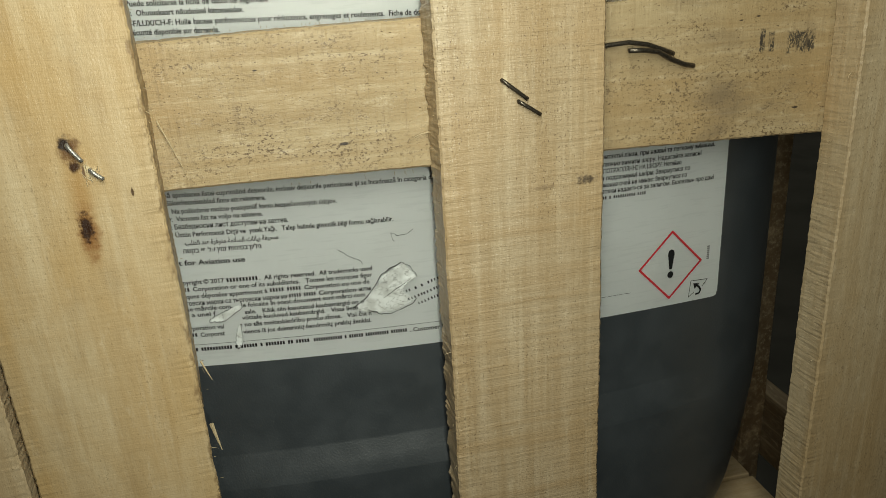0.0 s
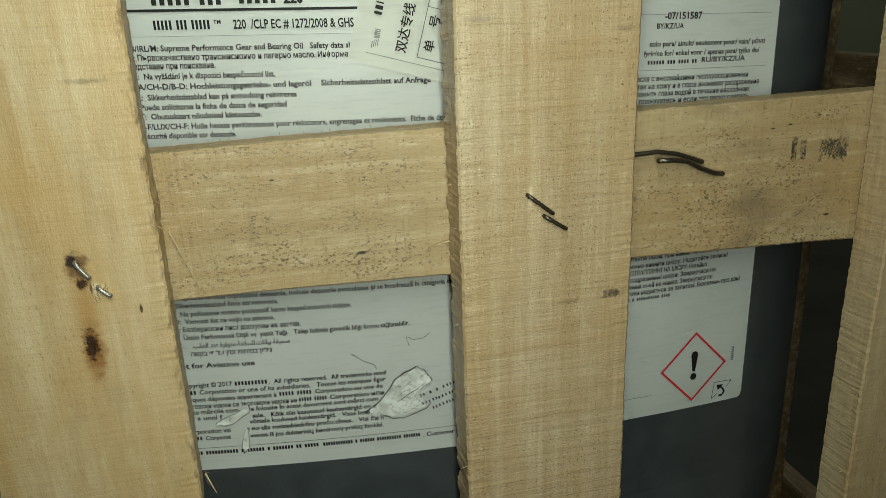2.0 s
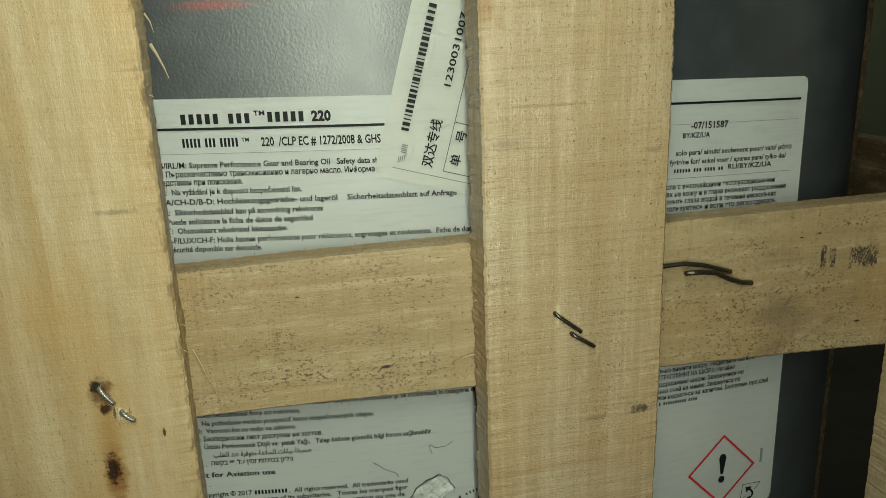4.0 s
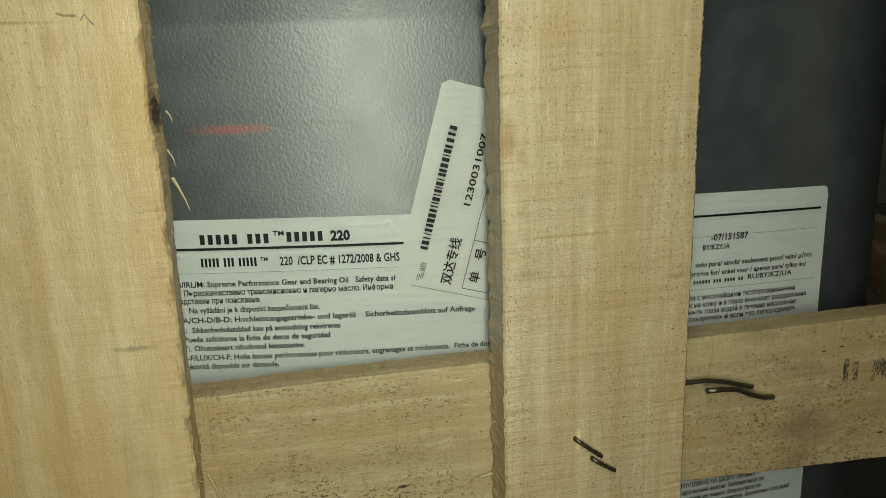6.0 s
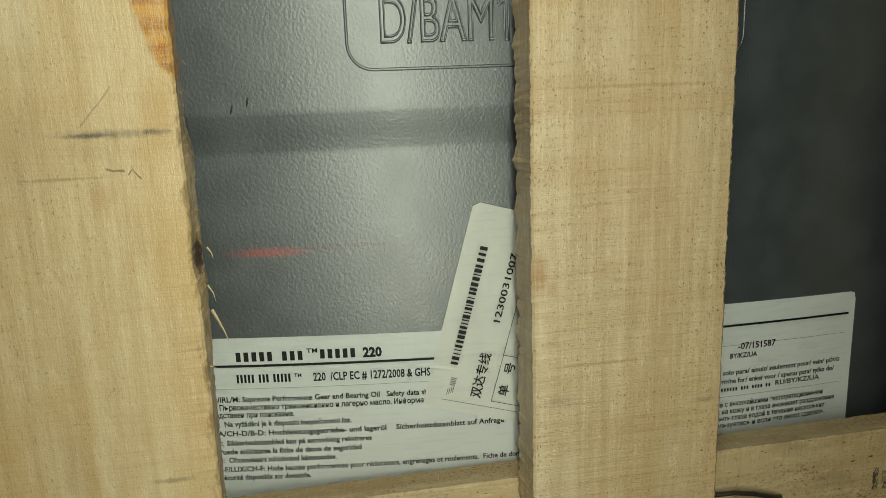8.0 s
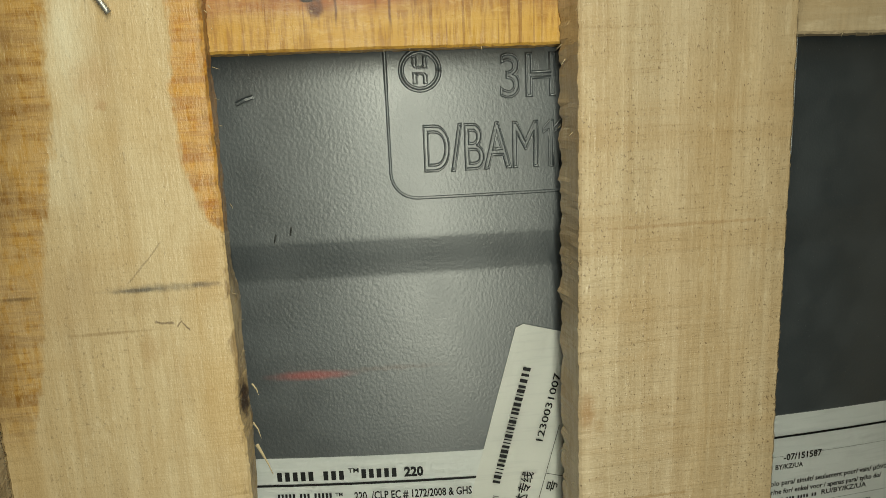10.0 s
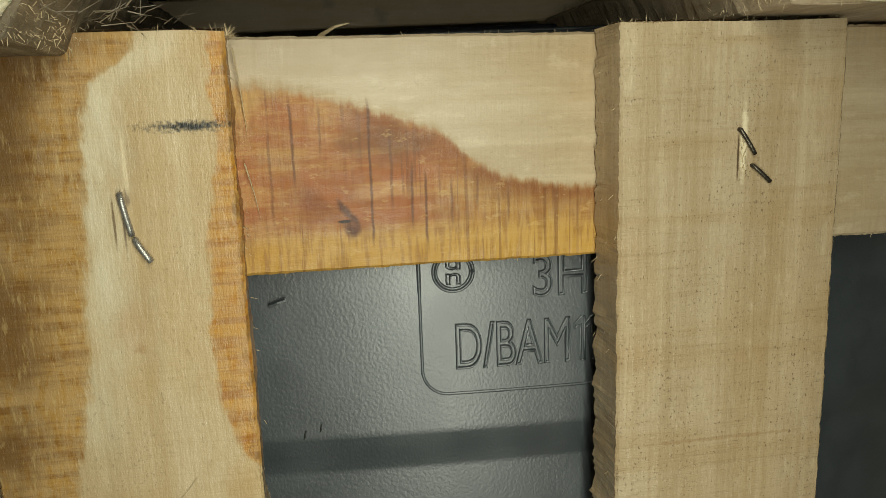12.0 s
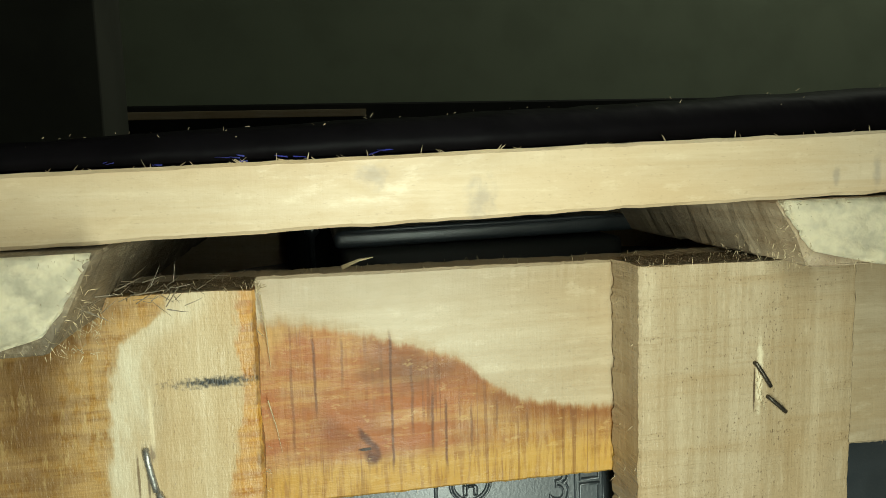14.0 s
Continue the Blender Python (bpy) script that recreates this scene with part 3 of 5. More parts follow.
def tube(points, radius, sides=8, taper=None):
    pts = [Vector(p) for p in points]
    loops = []
    for k, p in enumerate(pts):
        d = (pts[min(k + 1, len(pts) - 1)] - pts[max(k - 1, 0)]).normalized()
        a = d.cross(Vector((0.13, 1, 0.21))).normalized()
        b = d.cross(a)
        r = radius * (taper[k] if taper else 1.0)
        loops.append([p + r * (math.cos(2 * math.pi * s / sides) * a + math.sin(2 * math.pi * s / sides) * b) for s in range(sides)])
    return loft(loops)


def plank(axis, x0, x1, y0, y1, z0, z1, seed, ragged=0.0006, dent=None, step_size=0.0011):
    """A sawn board with worn, uneven arrises; axis is its length."""
    span = {"x": (x0, x1), "y": (y0, y1), "z": (z0, z1)}[axis]
    wide = {"x": (z0, z1), "y": (x0, x1), "z": (x0, x1)}[axis]
    deep = {"x": (y0, y1), "y": (z0, z1), "z": (y0, y1)}[axis]
    count = max(6, int((span[1] - span[0]) / step_size))
    (w0, w1), (d0, d1), c = wide, deep, 0.0007
    front = [w0 + c + (w1 - w0 - 2 * c) * k / 8 for k in range(9)]
    ring = [(w, d0) for w in front] + [(w1, d0 + c), (w1, (d0 + d1) / 2), (w1, d1 - c)] + [(w1 - c, d1), ((w0 + w1) / 2, d1), (w0 + c, d1)] + [(w0, d1 - c), (w0, (d0 + d1) / 2), (w0, d0 + c)]
    loops = []
    for s in range(count + 1):
        t = span[0] + (span[1] - span[0]) * s / count
        loop = []
        for w, d in ring:
            v = Vector((w * 90, d * 90, t * 260 + seed * 17.3))
            near = max(0.0, 1 - min(w - w0, w1 - w) / 0.004)
            chip = max(0.0, noise.noise(Vector((w * 40, d * 60, t * 95 + seed * 5.1))) - 0.25) * 2.2
            v2 = Vector((w * 400, d * 400, t * 900 + seed * 3.1))
            jw = noise.noise(v) * ragged * 0.35 * near + noise.noise(v2) * ragged * 0.45 * near
            jd = noise.noise(v2 + Vector((9, 3, 1))) * ragged * 0.3 * near
            jd += chip * ragged * 0.8 * near * (1 if d < (d0 + d1) / 2 else -1) * (1 if min(abs(w - w0), abs(w - w1)) < 0.0012 else 0)
            slow = noise.noise(Vector((w0 * 10, 0, t * 14 + seed))) * 0.0006
            jt = noise.noise(Vector((w * 300, d * 300, seed))) * 0.0009 if s in (0, count) else 0.0
            p = [w + jw + slow, d + jd, t + jt]
            if dent:
                p = dent(p)
            loop.append({"x": (p[2], p[1], p[0]), "y": (p[0], p[2], p[1]), "z": (p[0], p[1], p[2])}[axis])
        loops.append(loop)
    return loft(loops)


def fibres(bm, spots, rng, length, width, lean):
    """Thin tapered wood hairs standing off an edge."""
    for p, d in spots:
        p, d = Vector(p), Vector(d).normalized()
        ln = length * rng.uniform(0.3, 1.2)
        d = (d + lean * Vector((rng.uniform(-1, 1), rng.uniform(-1, 1), rng.uniform(-1, 1)))).normalized()
        side = d.cross(Vector((rng.uniform(-1, 1), rng.uniform(-1, 1), rng.uniform(-1, 1)))).normalized() * width * rng.uniform(0.5, 1.3)
        other = d.cross(side)
        bend = side.normalized() * ln * rng.uniform(-0.3, 0.3)
        a = [bm.verts.new(p + v) for v in (side, -0.5 * side + 0.86 * other, -0.5 * side - 0.86 * other)]
        b = [bm.verts.new(p + d * ln * 0.6 + bend * 0.5 + 0.7 * v) for v in (side, -0.5 * side + 0.86 * other, -0.5 * side - 0.86 * other)]
        tip = bm.verts.new(p + d * ln + bend)
        for k in range(3):
            m = (k + 1) % 3
            bm.faces.new((a[k], a[m], b[m], b[k]))
            bm.faces.new((b[k], b[m], tip))


# ---- room ----
def slab(name, x0, x1, y0, y1, z0, z1, material, label, category):
    bm = box(x0 / U, x1 / U, y0 / U, y1 / U, z0 / U, z1 / U)
    return tagged(part(name, bm, material), label, category, kind="structure")


# Floor and east wall: near-black colour stands for the darkness past the side gap.
slab("floor", -1.1, 1.5, -0.9, 1.46, -0.16, -0.06, CONCRETE, "concrete floor under the crate, near black to stand for shade", "floor")
slab("wall_north", -1.1, 1.5, 1.46, 1.54, -0.06, 2.3, WALL, "dim greenish-grey painted wall behind the crate", "wall")
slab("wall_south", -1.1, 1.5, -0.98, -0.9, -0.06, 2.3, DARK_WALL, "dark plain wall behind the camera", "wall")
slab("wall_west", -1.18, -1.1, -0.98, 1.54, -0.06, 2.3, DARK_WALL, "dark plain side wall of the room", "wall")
slab("wall_east", 1.5, 1.58, -0.98, 1.54, -0.06, 2.3, DARK_PAINT, "side wall beyond the crate, near black to stand for shade", "wall")
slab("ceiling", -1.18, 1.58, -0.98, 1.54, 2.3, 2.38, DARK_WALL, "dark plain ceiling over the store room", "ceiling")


post = thing("dark_post", (-0.56, 1.40, -0.08), "dark painted upright post standing before the wall", "post")
part("shaft", box(-1.30, -0.475, 1.30, 1.49, -0.079, 3.06, 0.004), DARK_WALL, post)
shelf = thing("low_ledge", (0.0, 1.5, -0.08), "long dark ledge with a pale wooden edge before the far wall", "ledge")
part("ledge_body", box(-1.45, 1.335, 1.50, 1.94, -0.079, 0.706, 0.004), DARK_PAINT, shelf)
part("pale_edge", box(-0.52, 0.02, 1.488, 1.4985, 0.676, 0.692, 0.001), WOOD_LID, shelf, "pale worn wooden edge strip")

# ---- crate ----
TOP = 0.550
crate = thing("wooden_crate", (0.0, 0.15, -0.03), "open-slatted crate of rough pale sawn wood holding a jerrycan", "crate")


def edge_hairs(x0, x1, y0, z0, z1, seed, top=160, sides=60):
    rng = random.Random(seed)
    spots = [((rng.uniform(x0, x1), rng.uniform(y0, y0 + 0.014), TOP - 0.0003), (0, -0.5, 0.8)) for _ in range(top)]
    spots += [((x1 - 0.0003, rng.uniform(y0 + 0.001, y0 + 0.016), rng.uniform(z0, z1)), (1, -0.1, -0.7)) for _ in range(sides)]
    spots += [((x0 + 0.0003, rng.uniform(y0 + 0.001, y0 + 0.016), rng.uniform(z0, z1)), (-1, -0.1, -0.7)) for _ in range(sides)]
    bm = bmesh.new()
    fibres(bm, spots, rng, 0.0022, 0.00011, 0.6)
    return bm


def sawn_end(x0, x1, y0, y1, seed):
    """Furry end grain on top of an upright board; its dark colour includes shade."""
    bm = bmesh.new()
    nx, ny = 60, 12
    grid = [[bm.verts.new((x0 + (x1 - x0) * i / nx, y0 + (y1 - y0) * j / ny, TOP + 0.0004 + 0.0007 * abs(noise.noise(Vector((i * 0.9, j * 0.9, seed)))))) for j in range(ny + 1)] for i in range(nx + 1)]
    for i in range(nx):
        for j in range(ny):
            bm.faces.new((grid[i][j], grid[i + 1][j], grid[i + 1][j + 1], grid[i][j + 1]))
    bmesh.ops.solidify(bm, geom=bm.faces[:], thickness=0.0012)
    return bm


def left_dent(p):
    w, d, t = p
    if w > -0.121:
        p[0] -= 0.0014 * d / 0.0165
        k = math.exp(-((t - 0.404) / 0.006) ** 2)
        p[0] -= 0.0012 * k * (1 if d < 0.008 else 0.2)
        p[0] += 0.0022 * math.exp(-((t - 0.17) / 0.03) ** 2) * (d / 0.017) * -1
        if d > 0.006:
            p[0] += 0.0010 * max(0.0, noise.noise(Vector((d * 80, 2, t * 60)))) + (0.0010 * max(0.0, min(1.0, (0.436 - t) / 0.006)) * max(0.0, min(1.0, (t - 0.36) / 0.03)))
    return p


def middle_dent(p):
    w, d, t = p
    if w < -0.0270 and d > 0.010:
        p[0] += 0.0010 * noise.noise(Vector((3.0, 7.0, t * 190))) + 0.0007 * noise.noise(Vector((5.0, 1.0, t * 620))) - 0.0002
    return p


SLATS = (
    (-0.2380, -0.1795, WOOD_SLAT, 3, None), (-0.1765, -0.1180, WOOD_LEFT, 1, left_dent),
    (-0.0288, 0.0300, WOOD_MIDDLE, 2, middle_dent), (0.1302, 0.1950, WOOD_SLAT, 5, None),
)
for x0, x1, material, seed, dent in SLATS:
    slat = part("front_slat", plank("z", x0, x1, 0.0, 0.0165, -0.03, TOP, seed, 0.0007, dent), material, crate)
    tagged(part("wood_fuzz", edge_hairs(x0, x1, 0.0, 0.05, TOP, seed), FUZZ, slat), kind="stuff")
    part("sawn_end", sawn_end(x0 + 0.0008, x1 - 0.0008, 0.0008, 0.0158, seed), SAWN_END, slat, "furry sawn end grain, darkened for shade on the slat top")


def rail_taper(p):
    p[0] += 0.0125 * p[2] if p[0] > 0.295 else -0.022 * p[2]
    return p


for z0, z1, material, seed in ((0.2692, 0.3212, WOOD_RAIL, 7), (0.4920, TOP, WOOD_TOP, 8), (-0.025, 0.015, WOOD_BACK, 9)):
    rail = part("front_rail", plank("x", -0.2570, 0.2217, 0.0172, 0.0295, z0, z1, seed, 0.0005, rail_taper if seed == 7 else None), material, crate)
    rng = random.Random(seed)
    bm = bmesh.new()
    spots = [((rng.uniform(-0.18, 0.14), rng.uniform(0.0175, 0.029), z1 - 0.0002), (0, -0.6, 1)) for _ in range(130)]
    spots += [((rng.uniform(-0.18, 0.14), 0.0182, z0 + 0.0003), (0, -0.4, -1)) for _ in range(60)]
    fibres(bm, spots, rng, 0.0016, 0.0001, 0.6)
    tagged(part("wood_fuzz", bm, FUZZ, rail), kind="stuff")

# back and sides
for k, x0 in enumerate((-0.238, -0.118, 0.0, 0.125)):
    part("back_slat", plank("z", x0, x0 + 0.060, 0.3255, 0.342, -0.03, TOP, 20 + k, 0.0006, None, 0.006), WOOD_BACK, crate)
for k, (z0, z1) in enumerate(((0.0, 0.055), (0.2685, 0.3215), (0.492, TOP))):
    part("back_rail", plank("x", -0.2570, 0.2217, 0.312, 0.325, z0, z1, 30 + k, 0.0005, None, 0.006), WOOD_BACK, crate)
for side, x0 in (("right", 0.2055), ("left", -0.2570)):
    x = x0 + 0.0166 if side == "right" else x0 - 0.0133
    for k, (z0, z1) in enumerate(((0.0, 0.050), (0.268, 0.3245), (0.492, TOP))):
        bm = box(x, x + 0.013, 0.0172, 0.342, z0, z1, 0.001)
        part("side_rail", bm, WOOD_SIDE_SHADED, crate)
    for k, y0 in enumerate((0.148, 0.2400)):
        part("side_slat", plank("z", x0, x0 + 0.0163, y0, y0 + 0.068, -0.03, TOP, 40 + k, 0.0006, None, 0.006), WOOD_SIDE_SHADED, crate)
for k, (y0, y1) in enumerate(((0.018, 0.132), (0.1345, 0.232), (0.2345, 0.325))):
    part("base_board", plank("x", -0.240, 0.205, y0, y1, -0.018, -0.002, 50 + k, 0.0005, None, 0.006), WOOD_BACK, crate)
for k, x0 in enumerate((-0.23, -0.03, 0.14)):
    part("skid", box(x0, x0 + 0.06, 0.02, 0.32, -0.08, -0.0185, 0.001), WOOD_SIDE_SHADED, crate)


# ---- lid: two battens over the frame, boards across them, black film on top ----
lid = thing("crate_lid", (-0.02, 0.15, TOP), "raised lid of pale boards on splintered battens over the crate", "lid")


def lid_tilt(p):
    p[0] += 0.022 * (p[2] + 0.07)
    return p


def ragged_batten(x0, x1, y0, z0, z1, seed, slope):
    def bend(p):
        w, d, t = p
        front = max(0.0, 1 - (t - y0) / 0.012)
        if t < y0 + 0.004:
            p[2] += 0.002 * noise.noise(Vector((w * 160, d * 160, seed)))
        k = (z1 - d) / (z1 - z0)
        if w > (x0 + x1) / 2 and slope > 0:
            p[0] -= slope * k * 0.8
        if w < (x0 + x1) / 2 and slope < 0:
            p[0] -= slope * k * 0.8
        p[1] += 0.0012 * front * noise.noise(Vector((w * 220, seed, d * 200)))
        return p
    return plank("y", x0, x1, y0, 0.36, z0, z1, seed, 0.0012, bend, 0.003)


def batten_end(x0, x1, y0, z0, z1, seed, slope):
    """The lumpy, torn end grain that caps a batten."""
    bm = bmesh.new()
    grid = []
    for i in range(41):
        col = []
        for j in range(17):
            f, g = i / 40, j / 16
            x, z = x0 + (x1 - x0) * f, z0 + (z1 - z0) * g
            e = f if slope > 0 else 1 - f
            x -= slope * 0.8 * (1 - g) * e ** 3
            z += 0.0035 * max(0.0, e - 0.75) * 4 * (1 - g) ** 2
            lump = noise.noise(Vector((x * 170, z * 170, seed))) * 0.0020 + noise.noise(Vector((x * 600, z * 600, seed))) * 0.0014
            rim = min(1.0, 6 * min(f, 1 - f, g + 0.06, 1.06 - g))
            col.append(bm.verts.new((x + noise.noise(Vector((z * 500, seed, 1))) * 0.0008, y0 - 0.0010 - 0.0022 * rim + 0.6 * lump, z)))
        grid.append(col)
    for i in range(40):
        for j in range(16):
            bm.faces.new((grid[i][j], grid[i + 1][j], grid[i + 1][j + 1], grid[i][j + 1]))
    bmesh.ops.solidify(bm, geom=bm.faces[:], thickness=0.003)
    return bm


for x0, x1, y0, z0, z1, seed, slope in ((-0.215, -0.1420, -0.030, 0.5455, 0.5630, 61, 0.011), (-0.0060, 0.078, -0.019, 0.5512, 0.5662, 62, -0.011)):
    batten = part("batten", ragged_batten(x0, x1, y0, z0, z1, seed, slope), WOOD_BATTEN_SHADED if slope > 0 else WOOD_BATTEN, lid, "splintered batten with a fuzzy sawn end")
    part("batten_end", batten_end(x0, x1, y0, z0, z1, seed, slope), END_GRAIN, batten, "pale frayed end grain", True)
    rng = random.Random(seed)
    bm = bmesh.new()
    inner = x1 - 0.006 if slope > 0 else x0 + 0.006
    spots = [((rng.uniform(x0, x1), y0 + 0.001, rng.uniform(z0 + 0.001, 0.562)), (0, -1, -0.4)) for _ in range(200)]
    spots += [((inner + rng.uniform(-0.004, 0.004), y0 + rng.uniform(0, 0.03), z0 + rng.uniform(0.0, 0.006)), (slope, -0.1, -0.6)) for _ in range(70)]
    rims = [((x0 + (x1 - x0) * rng.random(), y0 - 0.002, rng.choice((z0 + rng.uniform(0, 0.002), z1 - 0.001))), (0, -0.5, rng.choice((-1, 0.2)))) for _ in range(150)]
    rims += [(((x1 if slope > 0 else x0) - slope * 0.8 * rng.random(), y0 - 0.001, rng.uniform(z0, z1)), (slope * 60, -0.4, -0.5)) for _ in range(90)]
    fibres(bm, spots + rims, rng, 0.0017, 0.00008, 0.8)
    tagged(part("wood_fuzz", bm, FUZZ, batten), kind="stuff")
rng = random.Random(64)
bm = bmesh.new()
fibres(bm, [((rng.uniform(-0.150, -0.128), rng.uniform(-0.026, 0.004), rng.uniform(0.5505, 0.5535)), (rng.uniform(0.1, 1.0), rng.uniform(-0.6, 0.2), rng.uniform(-0.2, 0.7))) for _ in range(60)], rng, 0.0062, 0.00012, 0.5)
tagged(part("wood_fuzz", bm, WOOD_BATTEN_SHADED, lid), kind="stuff")
part("cross_batten", plank("x", -0.141, -0.008, 0.3005, 0.332, 0.5508, 0.5635, 66, 0.0006, None, 0.004), WOOD_BACK, lid)
for k, (y0, y1) in enumerate(((-0.022, 0.023), (0.145, 0.182), (0.308, 0.345))):
    part("lid_board", plank("x", -0.262, 0.226, y0, y1, 0.5650, 0.5784, 70 + k, 0.0006, lid_tilt, 0.004), WOOD_LID, lid)


def film_sheet():
    loops = []
    for s in range(90):
        x = -0.25 + 0.47 * s / 89
        loop = []
        for y, h in ((0.0, 0.0), (0.0008, 0.0035), (0.003, 0.0068), (0.009, 0.0088), (0.022, 0.0094), (0.06, 0.0088), (0.14, 0.0075), (0.25, 0.0065), (0.33, 0.005), (0.338, 0.0)):
            base = 0.5792 + 0.022 * (x + 0.07)
            puff = 1.18 * h * (1.0 + 2.0 * (x - 0.03))
            j = noise.noise(Vector((x * 60, y * 60, 3.0))) * 0.0007 + noise.noise(Vector((x * 260, y * 200, 8.0))) * 0.0003
            loop.append((x, y + (j if h else 0), base + puff + (j if h else 0)))
        loops.append(loop)
    return loft(loops)


film = thing("plastic_film", (-0.02, 0.15, 0.579), "crumpled glossy black plastic film lying on the lid", "film")
sheet_part = part("sheet", film_sheet(), BLACK_FILM, film, "", True)
# Pale flecks: wood dust, and the film's white glints drawn as solid bits.
rng = random.Random(78)
bm = bmesh.new()
for _ in range(70):
    x, y = rng.uniform(-0.22, 0.16), rng.uniform(0.002, 0.02)
    z = 0.5792 + 0.022 * (x + 0.07) + 1.18 * (0.0052 + 0.0044 * min(1.0, y / 0.012)) * (1.0 + 2.0 * (x - 0.03))
    fibres(bm, [((x, y, z), (rng.uniform(-1, 1), rng.uniform(-1, 0.2), 0.25))], rng, 0.0011, 0.00012, 0.3)
# Blue slivers imitate glints on the film, with the glint as their colour.
BLUE_GLINT = plain("blue_glint_tint", (0.05, 0.06, 0.40), 0.3)
flecks = bmesh.new()
for _ in range(26):
    x = rng.choice((rng.uniform(-0.205, -0.175), rng.uniform(-0.145, -0.085), rng.uniform(-0.125, -0.105)))
    fibres(flecks, [((x, rng.uniform(-0.012, 0.004), 0.5788 + 0.022 * (x + 0.07) + rng.uniform(0, 0.0012)), (rng.choice((-1, 1)), -0.2, 0.1))], rng, 0.0030, 0.00016, 0.15)
tagged(part("blue_shred", flecks, BLUE_GLINT, film, "thin blue flecks in place of film glints along the lid edge"), kind="stuff")
tagged(part("dust_fleck", bm, FUZZ, film, "pale flecks for wood dust and glints on the film"), kind="stuff")
rng = random.Random(77)
bm = bmesh.new()
for _ in range(110):
    x, y = rng.uniform(-0.2, 0.12), rng.uniform(-0.020, 0.0)
    fibres(bm, [((x, y, 0.5786 + 0.022 * (x + 0.07)), (rng.uniform(-1, 1), rng.uniform(-1, 0.2), 0.35))], rng, 0.0018, 0.00016, 0.3)
tagged(part("sawdust", bm, FUZZ), "loose pale splinters and sawdust on the lid edge", "sawdust", kind="stuff")


# ---- jerrycan ----
CX = -0.015


def face(x, z):
    """The bulged front of the can."""
    low = 0.0315 - 0.0028 * min(1.0, max(0.0, (z - 0.4285) / 0.0115)) - 0.0042 * min(1.0, max(0.0, (0.1525 - z) / 0.015)) * min(1.0, max(0.0, (0.150 - abs(x - CX)) / 0.06))
    return low + 0.6 * (x - CX) ** 2


def can_body():
    levels = [0.0, 0.004, 0.010, 0.018, 0.028, 0.040, 0.055, 0.075, 0.1, 0.125, 0.1370, 0.1378, 0.145, 0.1518, 0.1528, 0.17, 0.21, 0.25, 0.29, 0.33, 0.37, 0.40, 0.4270, 0.4280, 0.4290, 0.434, 0.4392, 0.4402, 0.4415, 0.46, 0.48, 0.495, 0.503, 0.509, 0.514, 0.518, 0.5205]
    loops = []
    for z in levels:
        hx = 0.175 - (0.09 * (1 - math.sqrt(1 - ((0.15 - z) / 0.15) ** 2)) if z < 0.15 else 0)
        tuck = 0.05 * (1 - math.sqrt(1 - ((0.07 - z) / 0.07) ** 2)) if z < 0.07 else 0
        if z > 0.49:
            k = 0.04 * (1 - math.sqrt(max(0.0, 1 - ((z - 0.49) / 0.031) ** 2)))
            hx, tuck = hx - k, tuck + k
        flat, back = hx - 0.05, 0.305 - tuck
        loop = []
        for s in range(-24, 25):
            dx = hx * math.sin(math.pi / 2 * s / 24)
            over = max(0.0, abs(dx) - flat) / 0.05
            corner = 0.05 * (1 - math.sqrt(max(0.0, 1 - over * over)))
            loop.append((CX + dx, face(CX + dx, z) + tuck + corner, z))
        for s in range(24, -25, -1):
            dx = hx * math.sin(math.pi / 2 * s / 24)
            over = max(0.0, abs(dx) - flat) / 0.05
            loop.append((CX + dx, back - 0.05 * (1 - math.sqrt(max(0.0, 1 - over * over))), z))
        loops.append(loop)
    return loft(loops)


can = thing("jerrycan", (CX, 0.165, -0.002), "dark grey moulded plastic jerrycan standing in the crate, one red scuff", "jerrycan")
bm = can_body()
bmesh.ops.translate(bm, verts=bm.verts, vec=(0, 0, -0.001))
body = part("body", bm, PLASTIC, can, "", True)


def raised_plate(x0, x1, y0, y1, z0, z1, bevel, tilt):
    bm = box(x0, x1, y0, y1, z0, z1, bevel, 3)
    for v in bm.verts:
        v.co.z += tilt * (v.co.x - x0)
    return bm


handle = part("handle", raised_plate(-0.0985, 0.0050, 0.0735, 0.126, 0.5492, 0.5548, 0.0018, 0.02), PLASTIC, can, "dark grey moulded handle plate", True)
# Neck coloured near black for the shade under the handle plate.
part("handle_neck", box(-0.0960, 0.0025, 0.0790, 0.120, 0.514, 0.5488, 0.003), DARK_PAINT, can, "", True)
part("handle_rim", tube([(-0.0960 + 0.098 * k / 6, 0.0742, 0.5546 + 0.00196 * k / 6) for k in range(7)], 0.0007), PLASTIC, handle, "", True)
part("grip_ridge", raised_plate(-0.0675, -0.0115, 0.098, 0.118, 0.5545, 0.5596, 0.0020, 0.02), BLACK_PLASTIC, handle, "", True)
part("vent_knob", tube([(-0.1055, 0.100, 0.516), (-0.1055, 0.100, 0.5510), (-0.1055, 0.100, 0.5525), (-0.1055, 0.100, 0.5550), (-0.1055, 0.100, 0.5562)], 0.0027, 14, [0.35, 0.35, 1, 0.9, 0.4]), BLACK_PLASTIC, can, "", True)
part("cap", tube([(-0.085, 0.225, 0.516), (-0.085, 0.225, 0.545)], 0.034, 28), DARK_PAINT, can, "dark screw cap")


def strip_on_face(path, radius, lift=0.0):
    return tube([(x, face(x, z) - lift, z) for x, z in path], radius, 6)


